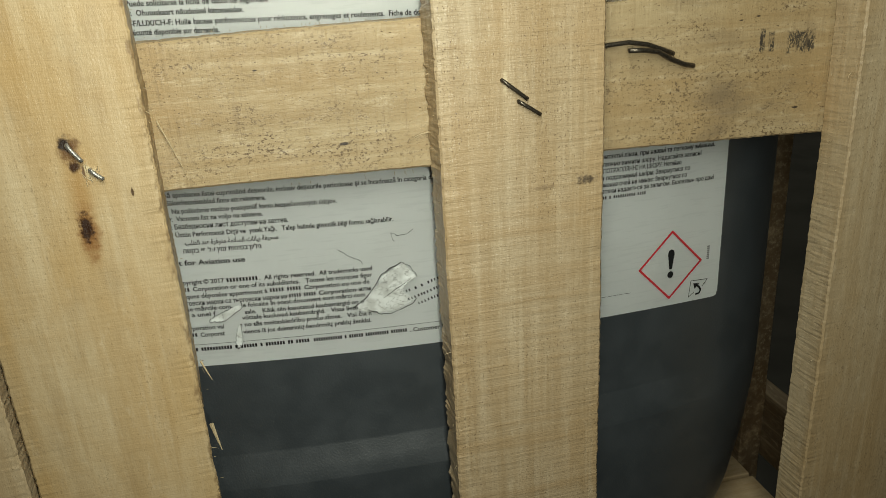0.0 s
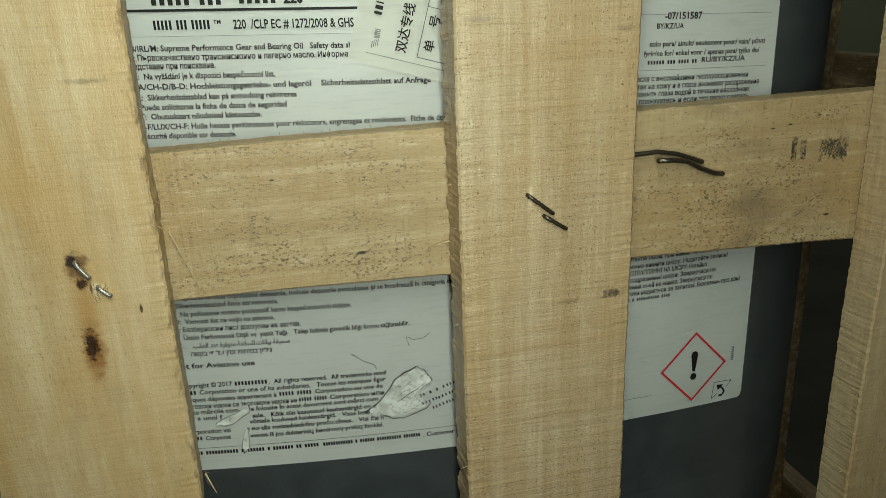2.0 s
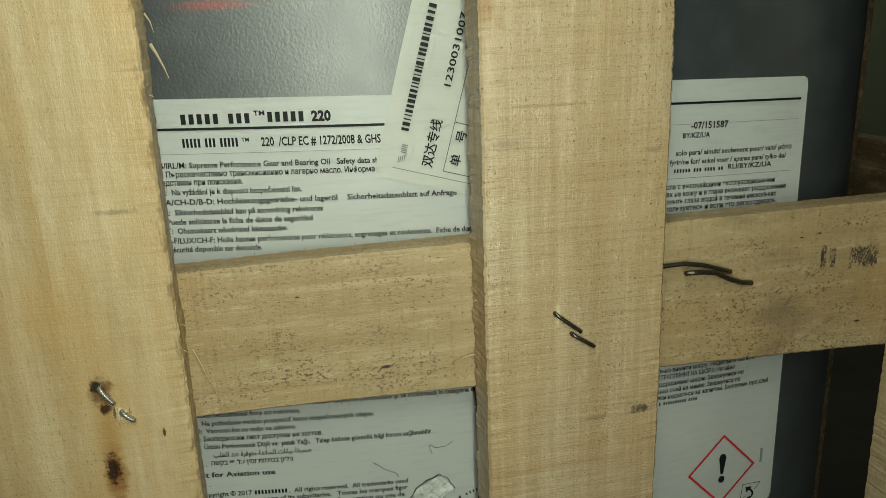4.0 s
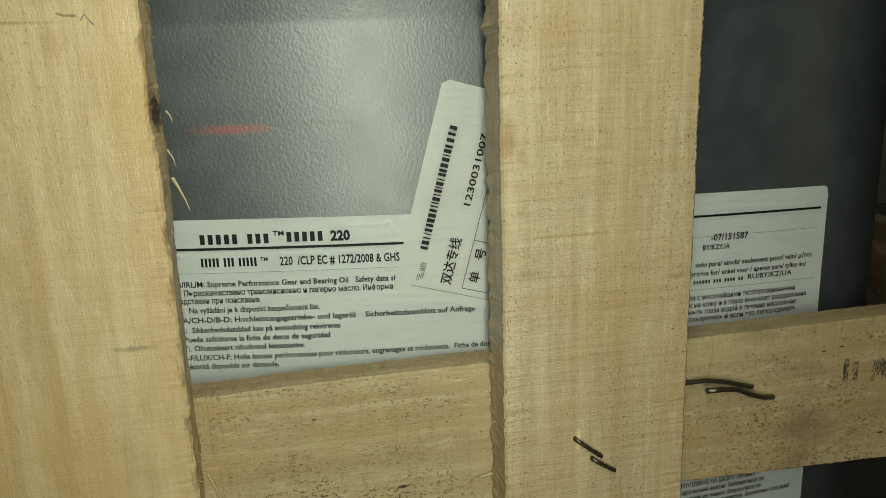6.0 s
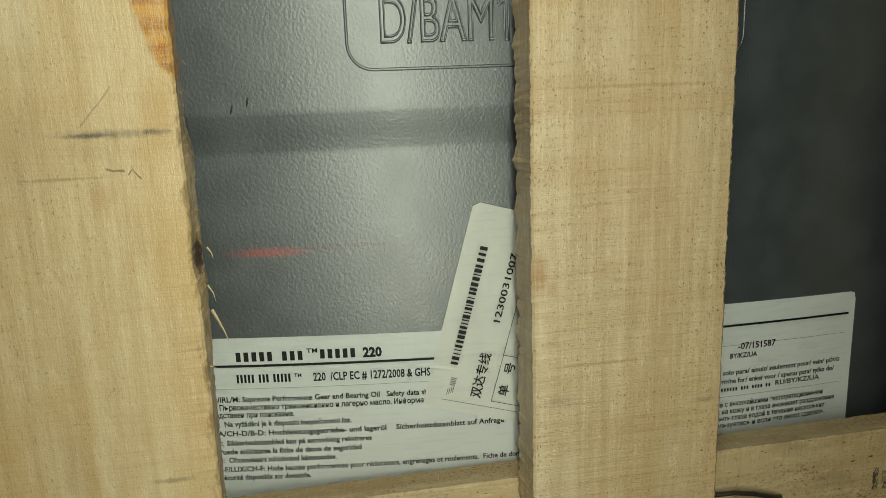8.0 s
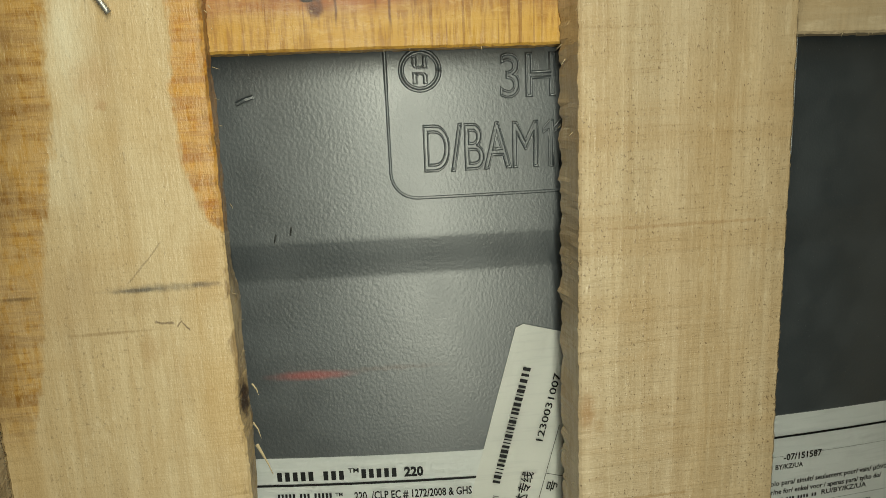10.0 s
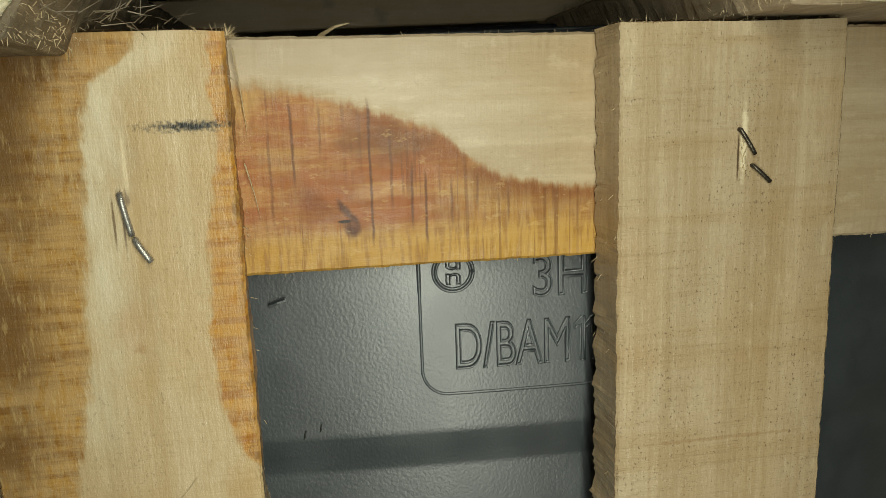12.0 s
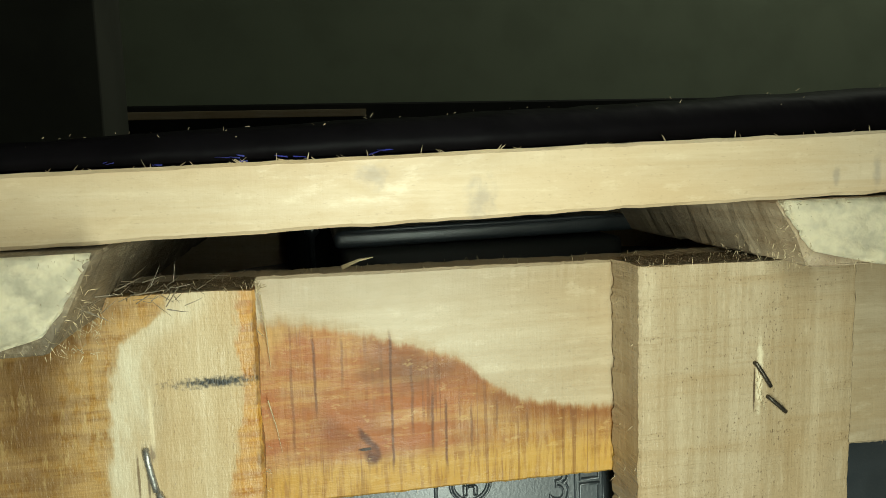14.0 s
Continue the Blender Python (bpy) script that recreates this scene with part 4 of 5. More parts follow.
def rounded(x0, x1, z0, z1, r):
    pts = [(x0, z1)]
    pts += [(x0, z0 + r + (z1 - z0 - r) * k / 6) for k in range(5, -1, -1)]
    pts += [(x0 + r - r * math.cos(a), z0 + r - r * math.sin(a)) for a in [math.pi / 2 * k / 8 for k in range(1, 9)]]
    pts += [(x0 + r + (x1 - x0 - 2 * r) * k / 12, z0) for k in range(1, 13)]
    pts += [(x1 - r + r * math.sin(a), z0 + r - r * math.cos(a)) for a in [math.pi / 2 * k / 8 for k in range(1, 9)]]
    return pts + [(x1, z0 + r + (z1 - z0 - r) * k / 6) for k in range(1, 7)]


part("panel_ridge", strip_on_face(rounded(-0.0747, 0.0504, 0.4505, 0.512, 0.0075), 0.0006, -0.00025), PLASTIC, body, "", True)


# ---- writing ----
def letters(text, size=1.0, extrude=0.0, bevel=0.0, outline=False, weight=0.0, fine=2):
    """The mesh of a line of text at the origin, in the xy plane."""
    data = bpy.data.curves.new("text", "FONT")
    data.body, data.size, data.resolution_u, data.extrude, data.bevel_depth, data.offset = text, size, fine, extrude, bevel, weight
    if outline:
        data.fill_mode = "NONE"
    ob = new("text", data)
    dg = bpy.context.evaluated_depsgraph_get()
    mesh = bpy.data.meshes.new_from_object(ob.evaluated_get(dg), depsgraph=dg)
    bpy.data.objects.remove(ob)
    bpy.data.curves.remove(data)
    mesh.materials.clear()
    return mesh


def vertices(mesh):
    co = np.empty(len(mesh.vertices) * 3)
    mesh.vertices.foreach_get("co", co)
    return co.reshape(-1, 3)


def emboss(text, x0, x1, z0, z1):
    mesh = letters(text, 1.0, 0.0, 0.024, True, 0.0, 6)
    co = vertices(mesh)
    lo, hi = co.min(0), co.max(0)
    xs = x0 + (co[:, 0] - lo[0]) / (hi[0] - lo[0]) * (x1 - x0)
    zs = z0 + (co[:, 1] - lo[1]) / (hi[1] - lo[1]) * (z1 - z0)
    for v, x, z, d in zip(mesh.vertices, xs, zs, co[:, 2]):
        v.co = (x, face(x, z) - d * 0.034, z)
    return finish("embossed_text", mesh, PLASTIC, body, "", True)


emboss("3H1", -0.0423, -0.0205, 0.4778, 0.4906)
emboss("D/BAM", -0.0650, -0.0313, 0.4576, 0.4716)
for x in (-0.0269, -0.0237):
    z0, z1 = 0.4578, 0.4712
    one = [(x, z0), (x, z1), (x - 0.0009, z1), (x - 0.0030, z1 - 0.0022), (x - 0.0030, z1 - 0.0036), (x - 0.0012, z1 - 0.0023), (x - 0.0012, z0), (x, z0)]
    part("embossed_text", strip_on_face([(a[0] + (b[0] - a[0]) * k / 3, a[1] + (b[1] - a[1]) * k / 3) for a, b in zip(one, one[1:]) for k in range(3)] + [one[-1]], 0.00033), PLASTIC, body, "", True)
for r in (0.0057, 0.0049):
    ring = [(-0.0650 + r * math.cos(a), 0.4866 + r * math.sin(a)) for a in [2 * math.pi * k / 40 for k in range(41)]]
    part("embossed_ring", strip_on_face(ring, 0.00045), PLASTIC, body, "", True)
emboss("n", -0.0672, -0.0628, 0.4829, 0.4862)
emboss("u", -0.0672, -0.0628, 0.4871, 0.4904)
for x, z in ((-0.1095, 0.4405), (-0.1048, 0.4425)):
    part("chip_mark", tube([(x, face(x, z) - 0.0004, z - 0.0011), (x + 0.0003, face(x, z) - 0.0006, z), (x + 0.0006, face(x, z) - 0.0004, z + 0.0013)], 0.00022, 6), DARK_PAINT, body)
part("moulding_nick", tube([(-0.1165, face(-0.1165, 0.481) - 0.001, 0.4795), (-0.1140, face(-0.114, 0.481) - 0.0012, 0.4806), (-0.1118, face(-0.112, 0.481) - 0.001, 0.4812)], 0.0006, 6), PLASTIC, body)

# label sheet: turned a little, lying on the bulged face
SLOPE = -0.025


def on_label(x, v, lift):
    z = v + SLOPE * x
    return (x, face(x, z) - lift, z)


def head_rise(x):
    f = max(0.0, min(1.0, (x + 0.055) / 0.105))
    return f * f * (3 - 2 * f)


def sheet(x0, x1, v0, v1, lift, thick, nx=44, nv=36, r=0.002):
    bm = bmesh.new()
    grid = []
    for i in range(nx + 1):
        col = []
        for j in range(nv + 1):
            x = x0 + (x1 - x0) * i / nx
            v = v0 + (v1 + 0.0023 * head_rise(x) - v0) * j / nv
            curl = 0.00016 * max(0.0, noise.noise(Vector((x * 70, v * 70, 4))))
            p = Vector(on_label(x, v, lift + curl))
            if i in (0, nx) and j in (0, nv):
                p.x += (1 if i == 0 else -1) * r * 0.3
                p.z += (1 if j == 0 else -1) * r * 0.3
            col.append(bm.verts.new(p))
        grid.append(col)
    for i in range(nx):
        for j in range(nv):
            bm.faces.new((grid[i][j], grid[i + 1][j], grid[i + 1][j + 1], grid[i][j + 1]))
    bmesh.ops.solidify(bm, geom=bm.faces[:], thickness=-thick)
    return bm


label = thing("product_label", (CX, 0.031, 0.19), "white multilingual product label with black print, torn in two places", "label")
part("paper_sheet", sheet(-0.133, 0.1055, 0.1914, 0.3668, 0.0002, 0.0001, 110, 60), PAPER, label)
LIFT = 0.00062


def write(text, x0, x1, z0, size=0.0026, material=None, name="printed_line", weight=0.020):
    """A line of print from x0 to x1, its foot at z0 where it starts."""
    mesh = letters(text, weight=weight)
    co = vertices(mesh)
    lo, hi = co[:, 0].min(), co[:, 0].max()
    v0 = z0 - SLOPE * x0
    for v, c in zip(mesh.vertices, co):
        v.co = on_label(x0 + (c[0] - lo) / (hi - lo) * (x1 - x0), v0 + c[1] * size, LIFT)
    return finish(name, mesh, material or INK, label)


def bars(words, x0, x1, z0, height, name="printed_bars", fill=0.6, material=None):
    """Plain bars in place of words: words is the number of strokes in each."""
    total = sum(words) + 0.9 * (len(words) - 1)
    pitch = (x1 - x0) / total
    bm = bmesh.new()
    x, v0 = x0, z0 - SLOPE * x0
    for count in words:
        for _ in range(count):
            q = [on_label(a, b, LIFT) for a, b in ((x, v0), (x + pitch * fill, v0), (x + pitch * fill, v0 + height), (x, v0 + height))]
            bm.faces.new([bm.verts.new(p) for p in q])
            x += pitch
        x += 0.9 * pitch
    return tagged(part("plain_print", bm, material or INK, label), kind="stuff")


def rule(x0, x1, z0, thick, material=None, rise=0.0):
    bm = bmesh.new()
    v0 = z0 - SLOPE * x0
    cols = []
    for k in range(13):
        x = x0 + (x1 - x0) * k / 12
        cols.append([bm.verts.new(on_label(x, v, LIFT)) for v in (v0 + rise * head_rise(x), v0 + rise * head_rise(x) + thick)])
    for a, b in zip(cols, cols[1:]):
        bm.faces.new((a[0], b[0], b[1], a[1]))
    return part("printed_rule", bm, material or INK, label)


# head of the label; maker's and product names stay plain bars
bars((5, 3), -0.1155, -0.0937, 0.3619, 0.0031)
write("TM", -0.0933, -0.0899, 0.3637, 0.0021)
bars((5,), -0.0891, -0.0771, 0.3615, 0.0031)
write("220", -0.0756, -0.0695, 0.3612, 0.0044, weight=0.045)
rule(-0.131, 0.1025, 0.3604, 0.0008, None, 0.0036)
bars((5, 3, 5), -0.1159, -0.0985, 0.3547, 0.0028)
write("TM", -0.0978, -0.0955, 0.3558, 0.0017)
write("220  /CLP EC # 1272/2008 & GHS SDS", -0.0918, -0.0490, 0.3541, 0.0039)
rule(-0.131, 0.1019, 0.3530, 0.0001, GREY_INK, 0.0040)
write("GB/IRL/M: Supreme Performance Gear and Bearing Oil   Safety data sheet", -0.1258, -0.0520, 0.3485)
write("BG: Първокачествено трансмисионно и лагерно масло. Информация", -0.1262, -0.0530, 0.3457)
write("представен при поискване.", -0.1262, -0.0988, 0.3431)
write("CZ:  Na vyžádání je k dispozici bezpečnostní list.", -0.1262, -0.0806, 0.3400)
write("D/A/CH-D/B-D: Hochleistungsgetriebe- und lageröl    Sicherheitsdatenblatt auf Anfrage", -0.1262, -0.0300, 0.3367)
write("DK:  Sikkerhedsdatablad kan på anmodning rekvireres", -0.1262, -0.0744, 0.3334)
write("E: Puede solicitarse la ficha de datos de seguridad", -0.1262, -0.0779, 0.3303)
write("EST:  Ohutuskaart nõudmisel kättesaadav.", -0.1265, -0.0862, 0.3273)
write("F/B-F/LUX/CH-F: Huile hautes performances pour réducteurs, engrenages et roulements.  Fiche de données", -0.1265, -0.0205, 0.3240)
write("de sécurité disponible sur demande.", -0.1268, -0.0950, 0.3211)
# foot of the label
write("după aprobarea listei cuprinzând deșeurile, inclusiv deșeurile periculoase și se încadrează în categoria deșeu", -0.1262, -0.0215, 0.2642)
write("S:  Säkerhetsdatablad finns att rekvirera.", -0.1262, -0.0880, 0.2613)
write("SK:  Na požiadanie možno poskytnúť kartu bezpečnostných údajov.", -0.1265, -0.0625, 0.2581)
write("SLO:  Varnosti list na voljo na zahtevo.", -0.1268, -0.0899, 0.2552)
write("SRB: Безбедносни лист доступан на захтев.", -0.1268, -0.0811, 0.2521)
write("TR:  Üstün Performanslı Dişli ve  yatak Yağı.   Talep halinde güvenlik bilgi formu sağlanabilir.", -0.1268, -0.0419, 0.2490)
write("AR:", -0.1268, -0.1235, 0.2460)
write("ﺐﻠﻄﻟﺍ ﺪﻨﻋ ﺓﺮﻓﻮﺘﻣ ﺔﻣﻼﺴﻟﺍ ﺕﺎﻧﺎﻴﺑ ﺔﻔﻴﺤﺻ", -0.1195, -0.0855, 0.2455)
write("השקב יפ לע ןימז תוחיטב ןויליג", -0.1206, -0.0922, 0.2424)
write("Not for Aviation use", -0.1275, -0.0988, 0.2377, 0.0029)
write("Copyright © 2017", -0.1262, -0.1078, 0.2298)
bars((10,), -0.1069, -0.0950, 0.2293, 0.0016)
write(".  All rights reserved.  All trademarks used", -0.0948, -0.0518, 0.2289)
bars((5,), -0.1268, -0.1206, 0.2270, 0.0016)
write("Corporation or one of its subsidiaries.   Toutes les marques figur", -0.1198, -0.0520, 0.2268)
write("marques déposées appartenant à", -0.1268, -0.0925, 0.2241)
bars((5, 5), -0.0915, -0.0795, 0.2234, 0.0016)
write("Corporation ou une de", -0.0785, -0.0533, 0.2230)
write("търговски марки са търговски марки на", -0.1268, -0.0855, 0.2212)
bars((5, 5), -0.0846, -0.0742, 0.2203, 0.0016)
write("Corporation или", -0.0733, -0.0531, 0.2200)
write("toate mărcile com", -0.1268, -0.1070, 0.2188)
write("le folosite în acest document sunt mărci com", -0.1030, -0.0555, 0.2183)
write("sau a unei f", -0.1268, -0.1130, 0.2163)
write("sale.   Kõik siin kasutatud kaubamärgid on o", -0.1022, -0.0563, 0.2154)
write("võttele kuuluvad kaubamärgid.   Visas lieto", -0.1036, -0.0588, 0.2130)
write("Corporation vai", -0.1268, -0.1108, 0.2106)
write("s no tās meitasbiedrību preču zīmes.   Visi čia n", -0.1048, -0.0538, 0.2101)
bars((5,), -0.1268, -0.1210, 0.2078, 0.0016)
write("Corporat", -0.1202, -0.1110, 0.2075)
write("vienos iš jos dukterinių bendrovių prekių ženklai.", -0.1040, -0.0541, 0.2070)
rule(-0.129, 0.0596, 0.2043, 0.00014)
bars((4, 11, 8, 1, 7, 2, 5), -0.1262, -0.0790, 0.2015, 0.0015, "printed_bars", 0.7)
bars((12, 1, 6, 10, 7), -0.0775, -0.0400, 0.2002, 0.0015, "printed_bars", 0.7)
write(". Customer Service", -0.0390, -0.0180, 0.1989)
# right-hand column
write("-07/151587", 0.0559, 0.0712, 0.3507, 0.0034)
write("BY/KZ/UA", 0.0528, 0.0638, 0.3476)
write("solo para/ ainult/ seulement pour/ vain/ μόνο", 0.0502, 0.1000, 0.3416)
write("fyrir/ne for/ enkel voor / apenas para/ tylko do/", 0.0480, 0.0978, 0.3384)
bars((6, 3, 4, 2), 0.0498, 0.0705, 0.3354, 0.0013)
write("RU/BY/KZ/UA", 0.0722, 0.0914, 0.3350)
rule(0.030, 0.1016, 0.3338, 0.00012, GREY_INK)
write("масла с высочайшими эксплуатационными", 0.0440, 0.0935, 0.3297)
write("так на кожу и в глаза вызывает раздражение", 0.0460, 0.0990, 0.3269)
write("промыть глаза водой в течение нескольких", 0.0440, 0.0949, 0.3243)
write("пользуетесь и если это легко сделать.", 0.0470, 0.0951, 0.3216)
write("контактні лінзи, при наявні та легкому зніманні.", 0.0430, 0.0980, 0.2611)
write("ретельно вимити шкіру. Надягайте захисні", 0.0418, 0.0914, 0.2580)
write("ПРИ ПОТРАПЛЯННІ НА ШКІРУ: Негайно", 0.0400, 0.0817, 0.2552)
write("при подразненні шкіри: Звернутися по", 0.0415, 0.0862, 0.2523)
write("подразнення очей не минає: Звернутися по", 0.0380, 0.0848, 0.2495)
write("безпеки надається за запитом. Бюлетень про дані", 0.0420, 0.0986, 0.2467)
bars((3, 1, 10, 4), 0.0440, 0.0653, 0.2441, 0.0013)


def flat_shape(loops, material, name, lab=""):
    """Flat printed strokes given as closed outlines (x, v)."""
    bm = bmesh.new()
    for loop in loops:
        bm.faces.new([bm.verts.new(on_label(x, v, LIFT)) for x, v in loop])
    return part(name, bm, material, label, lab)


DX, DV, DR = 0.0792, 0.2109, 0.0163
corners = [(1, 0), (0, 1), (-1, 0), (0, -1)]
for a, b in zip(corners, corners[1:] + corners[:1]):
    inner = 0.92
    flat_shape([[(DX + DR * a[0], DV + DR * a[1]), (DX + DR * b[0], DV + DR * b[1]), (DX + inner * DR * b[0], DV + inner * DR * b[1]), (DX + inner * DR * a[0], DV + inner * DR * a[1])]], RED_INK, "red_border", "red edge of the warning diamond")
ex = [(DX - 0.0007, DV - 0.0018), (DX + 0.0007, DV - 0.0018), (DX + 0.0017, DV + 0.0055), (DX + 0.0012, DV + 0.0070), (DX, DV + 0.0075), (DX - 0.0012, DV + 0.0070), (DX - 0.0017, DV + 0.0055)]
dot = [(DX + 0.0015 * math.cos(a), DV - 0.0044 + 0.0016 * math.sin(a)) for a in [2 * math.pi * k / 16 for k in range(16)]]
flat_shape([ex], INK, "exclamation_mark")
flat_shape([dot], INK, "exclamation_dot")
IX, IV = 0.0895, 0.1937


def stroke(points, width, name="peel_sign"):
    for a, b in zip(points, points[1:]):
        d = Vector((b[0] - a[0], b[1] - a[1]))
        n = Vector((-d.y, d.x)).normalized() * width / 2
        flat_shape([[(a[0] - n.x, a[1] - n.y), (b[0] - n.x, b[1] - n.y), (b[0] + n.x, b[1] + n.y), (a[0] + n.x, a[1] + n.y)]], INK, name)


stroke([(IX, IV), (IX + 0.0008, IV + 0.0078), (IX + 0.0097, IV + 0.0074), (IX + 0.0070, IV + 0.0042)], 0.00025)
stroke([(IX, IV), (IX + 0.0030, IV + 0.0022)], 0.00025)
stroke([(IX + 0.0036, IV + 0.0008), (IX + 0.0056, IV + 0.0010), (IX + 0.0064, IV + 0.0026), (IX + 0.0054, IV + 0.0042), (IX + 0.0040, IV + 0.0052)], 0.0009)
flat_shape([[(IX + 0.0022, IV + 0.0064), (IX + 0.0030, IV + 0.0036), (IX + 0.0056, IV + 0.0060)]], INK, "peel_sign")
bm = bmesh.new()
for k in range(7):
    v = 0.2108 + 0.00095 * k
    bm.faces.new([bm.verts.new(on_label(x, w, LIFT)) for x, w in ((0.0979, v), (0.0992, v), (0.0992, v + 0.00065), (0.0979, v + 0.00065))])
tagged(part("plain_print", bm, GREY_INK, label), kind="stuff")


def torn_patch(cx, cv, long, short, turn, height, seed):
    """A peeled, crumpled piece of the label with a ragged rim, longest along turn (degrees)."""
    bm = bmesh.new()
    rows, count, rings = [], 110, 18
    ca, sa = math.cos(radians(turn)), math.sin(radians(turn))
    rim_line = []
    for j in range(1, rings + 1):
        k = j / rings
        row = []
        for i in range(count):
            a = 2 * math.pi * i / count
            c, d = math.cos(a), math.sin(a)
            ragged = 1 + 0.55 * noise.noise(Vector((c * 1.3, d * 1.3, seed))) + 0.22 * noise.noise(Vector((c * 4, d * 4, seed))) + 0.09 * noise.noise(Vector((c * 14, d * 14, seed)))
            p, q = long * k * ragged * c, short * k * ragged * d
            x, v = cx + p * ca - q * sa, cv + p * sa + q * ca
            fold = abs(noise.noise(Vector((p * 110, q * 330, seed))))
            crumple = noise.noise(Vector((x * 900, v * 900, seed)))
            lifted = max(0.0, 0.5 - 0.8 * c) * k ** 3
            h = 0.00055 + height * (0.50 * (1 - 1.6 * fold) * (1 - k ** 4) + 0.05 * crumple * (1 - k ** 6) + 0.6 * lifted)
            row.append(bm.verts.new(on_label(x, v, h)))
            if j == rings:
                rim_line.append((x, v, h))
        rows.append(row)
    for a, b in zip(rows, rows[1:]):
        for i in range(count):
            bm.faces.new((a[i], a[(i + 1) % count], b[(i + 1) % count], b[i]))
    bm.faces.new(rows[0])
    patch = part("torn_patch", bm, TORN, label, "peeled and crumpled patch of label paper", True)
    first = int(count * 0.12)
    run = rim_line[first:first + int(count * 0.80)]
    part("torn_edge", tube([on_label(x, v, h + 0.0001) for x, v, h in run], 0.00012, 5, [0.4 + 1.6 * abs(noise.noise(Vector((x * 900, v * 900, 1)))) for x, v, h in run]), DARK_PAINT, label, "dark torn edge of the paper with its painted shadow")
    return patch




def torn_flap(rim, middle, rise, seed):
    """A flap of the label torn up along its upper edge; rim runs round it (x, v)."""
    bm = bmesh.new()
    fine = [(a[0] + (b[0] - a[0]) * k / 5, a[1] + (b[1] - a[1]) * k / 5) for a, b in zip(rim, rim[1:] + rim[:1]) for k in range(5)]
    rows = []
    for j in range(1, 15):
        f = j / 14
        row = []
        for x, v in fine:
            wob = 0.00035 * noise.noise(Vector((x * 1500, v * 1500, seed))) * f
            px, pv = middle[0] + (x - middle[0]) * f + wob, middle[1] + (v - middle[1]) * f - wob
            up = max(0.0, min(1.0, (pv - middle[1]) / 0.010 + 0.35))
            ridge = abs(noise.noise(Vector((px * 260 + pv * 200, pv * 420 - px * 150, seed))))
            h = 0.0005 + rise * (0.25 + 0.75 * up) * (0.35 + 1.1 * ridge + 0.6 * up * f ** 2)
            row.append(bm.verts.new(on_label(px, pv, h)))
        rows.append(row)
    for a, b in zip(rows, rows[1:]):
        for i in range(len(fine)):
            m = (i + 1) % len(fine)
            bm.faces.new((a[i], a[m], b[m], b[i]))
    bm.faces.new(rows[0])
    return part("torn_flap", bm, TORN, label, "torn and crumpled flap of label paper", True)


def torn_line(points, width, seed):
    """The dark broken edge where the paper has come away, with its shadow painted in."""
    pts = []
    for a, b in zip(points, points[1:]):
        for k in range(8):
            x, v = a[0] + (b[0] - a[0]) * k / 8, a[1] + (b[1] - a[1]) * k / 8
            j = 0.0005 * noise.noise(Vector((x * 700, v * 700, seed)))
            pts.append(on_label(x + j, v + j, 0.0009))
    return part("torn_edge", tube(pts, width, 5, [0.35 + 1.5 * abs(noise.noise(Vector((p[0] * 900, p[2] * 900, seed)))) for p in pts]), DARK_PAINT, label, "dark torn edge of the paper with its painted shadow")


torn_flap([(-0.0600, 0.2112), (-0.0548, 0.2148), (-0.0503, 0.2203), (-0.0492, 0.2233), (-0.0449, 0.2262), (-0.0398, 0.2283), (-0.0364, 0.2246), (-0.0346, 0.2220), (-0.0381, 0.2200), (-0.0406, 0.2167), (-0.0369, 0.2115), (-0.0440, 0.2083), (-0.0508, 0.2083), (-0.0564, 0.2090)], (-0.0465, 0.2165), 0.0006, 3.4)
# These dark lines also draw the shadow below the lifted flap.
torn_line([(-0.0607, 0.2113), (-0.0552, 0.2152), (-0.0505, 0.2210), (-0.0490, 0.2240), (-0.0449, 0.2266), (-0.0400, 0.2287)], 0.00030, 1.0)
torn_line([(-0.0400, 0.2287), (-0.0368, 0.2262), (-0.0345, 0.2222), (-0.0385, 0.2203), (-0.0425, 0.2180), (-0.0492, 0.2138)], 0.00016, 2.0)
torn_line([(-0.0548, 0.2100), (-0.0510, 0.2078), (-0.0460, 0.2072), (-0.0425, 0.2085), (-0.0370, 0.2105), (-0.0352, 0.2130)], 0.00022, 3.0)
torn_line([(-0.0640, 0.2362), (-0.0600, 0.2330), (-0.0570, 0.2318), (-0.0548, 0.2290)], 0.00014, 4.0)
torn_line([(-0.0425, 0.2375), (-0.0435, 0.2412), (-0.0410, 0.2398), (-0.0370, 0.2402), (-0.0340, 0.2425)], 0.00012, 5.0)
for row, (x, v) in enumerate(((-0.0405, 0.2150), (-0.0385, 0.2118), (-0.0345, 0.2096))):
    for k in range(15):
        j = noise.noise(Vector((k * 0.9, row * 3.0, 6.0)))
        if j > 0.35:
            continue
        w = 0.0004 + 0.0005 * abs(j)
        x1, v1 = x + 0.0013 * k + 0.0004 * j, v + 0.00042 * k + 0.0004 * j
        flat_shape([[(x1, v1), (x1 + w, v1 + 0.0002), (x1 + w - 0.0003, v1 + 0.0013), (x1 - 0.0003, v1 + 0.0011)]], INK, "plain_print")
torn_patch(-0.1090, 0.2135, 0.0060, 0.0019, 28, 0.0005, 7.2)
torn_patch(-0.1058, 0.2035, 0.0052, 0.0012, 80, 0.0005, 9.6)

# ---- shipping tag stuck across the label's head ----
TAG0, ANG = Vector((-0.0573, 0.3428)), math.atan2(0.0190, 0.0670)
K = 0.0001178
tag = thing("shipping_tag", (-0.04, 0.03, 0.36), "white shipping tag with a barcode stuck slantwise across the label", "tag")


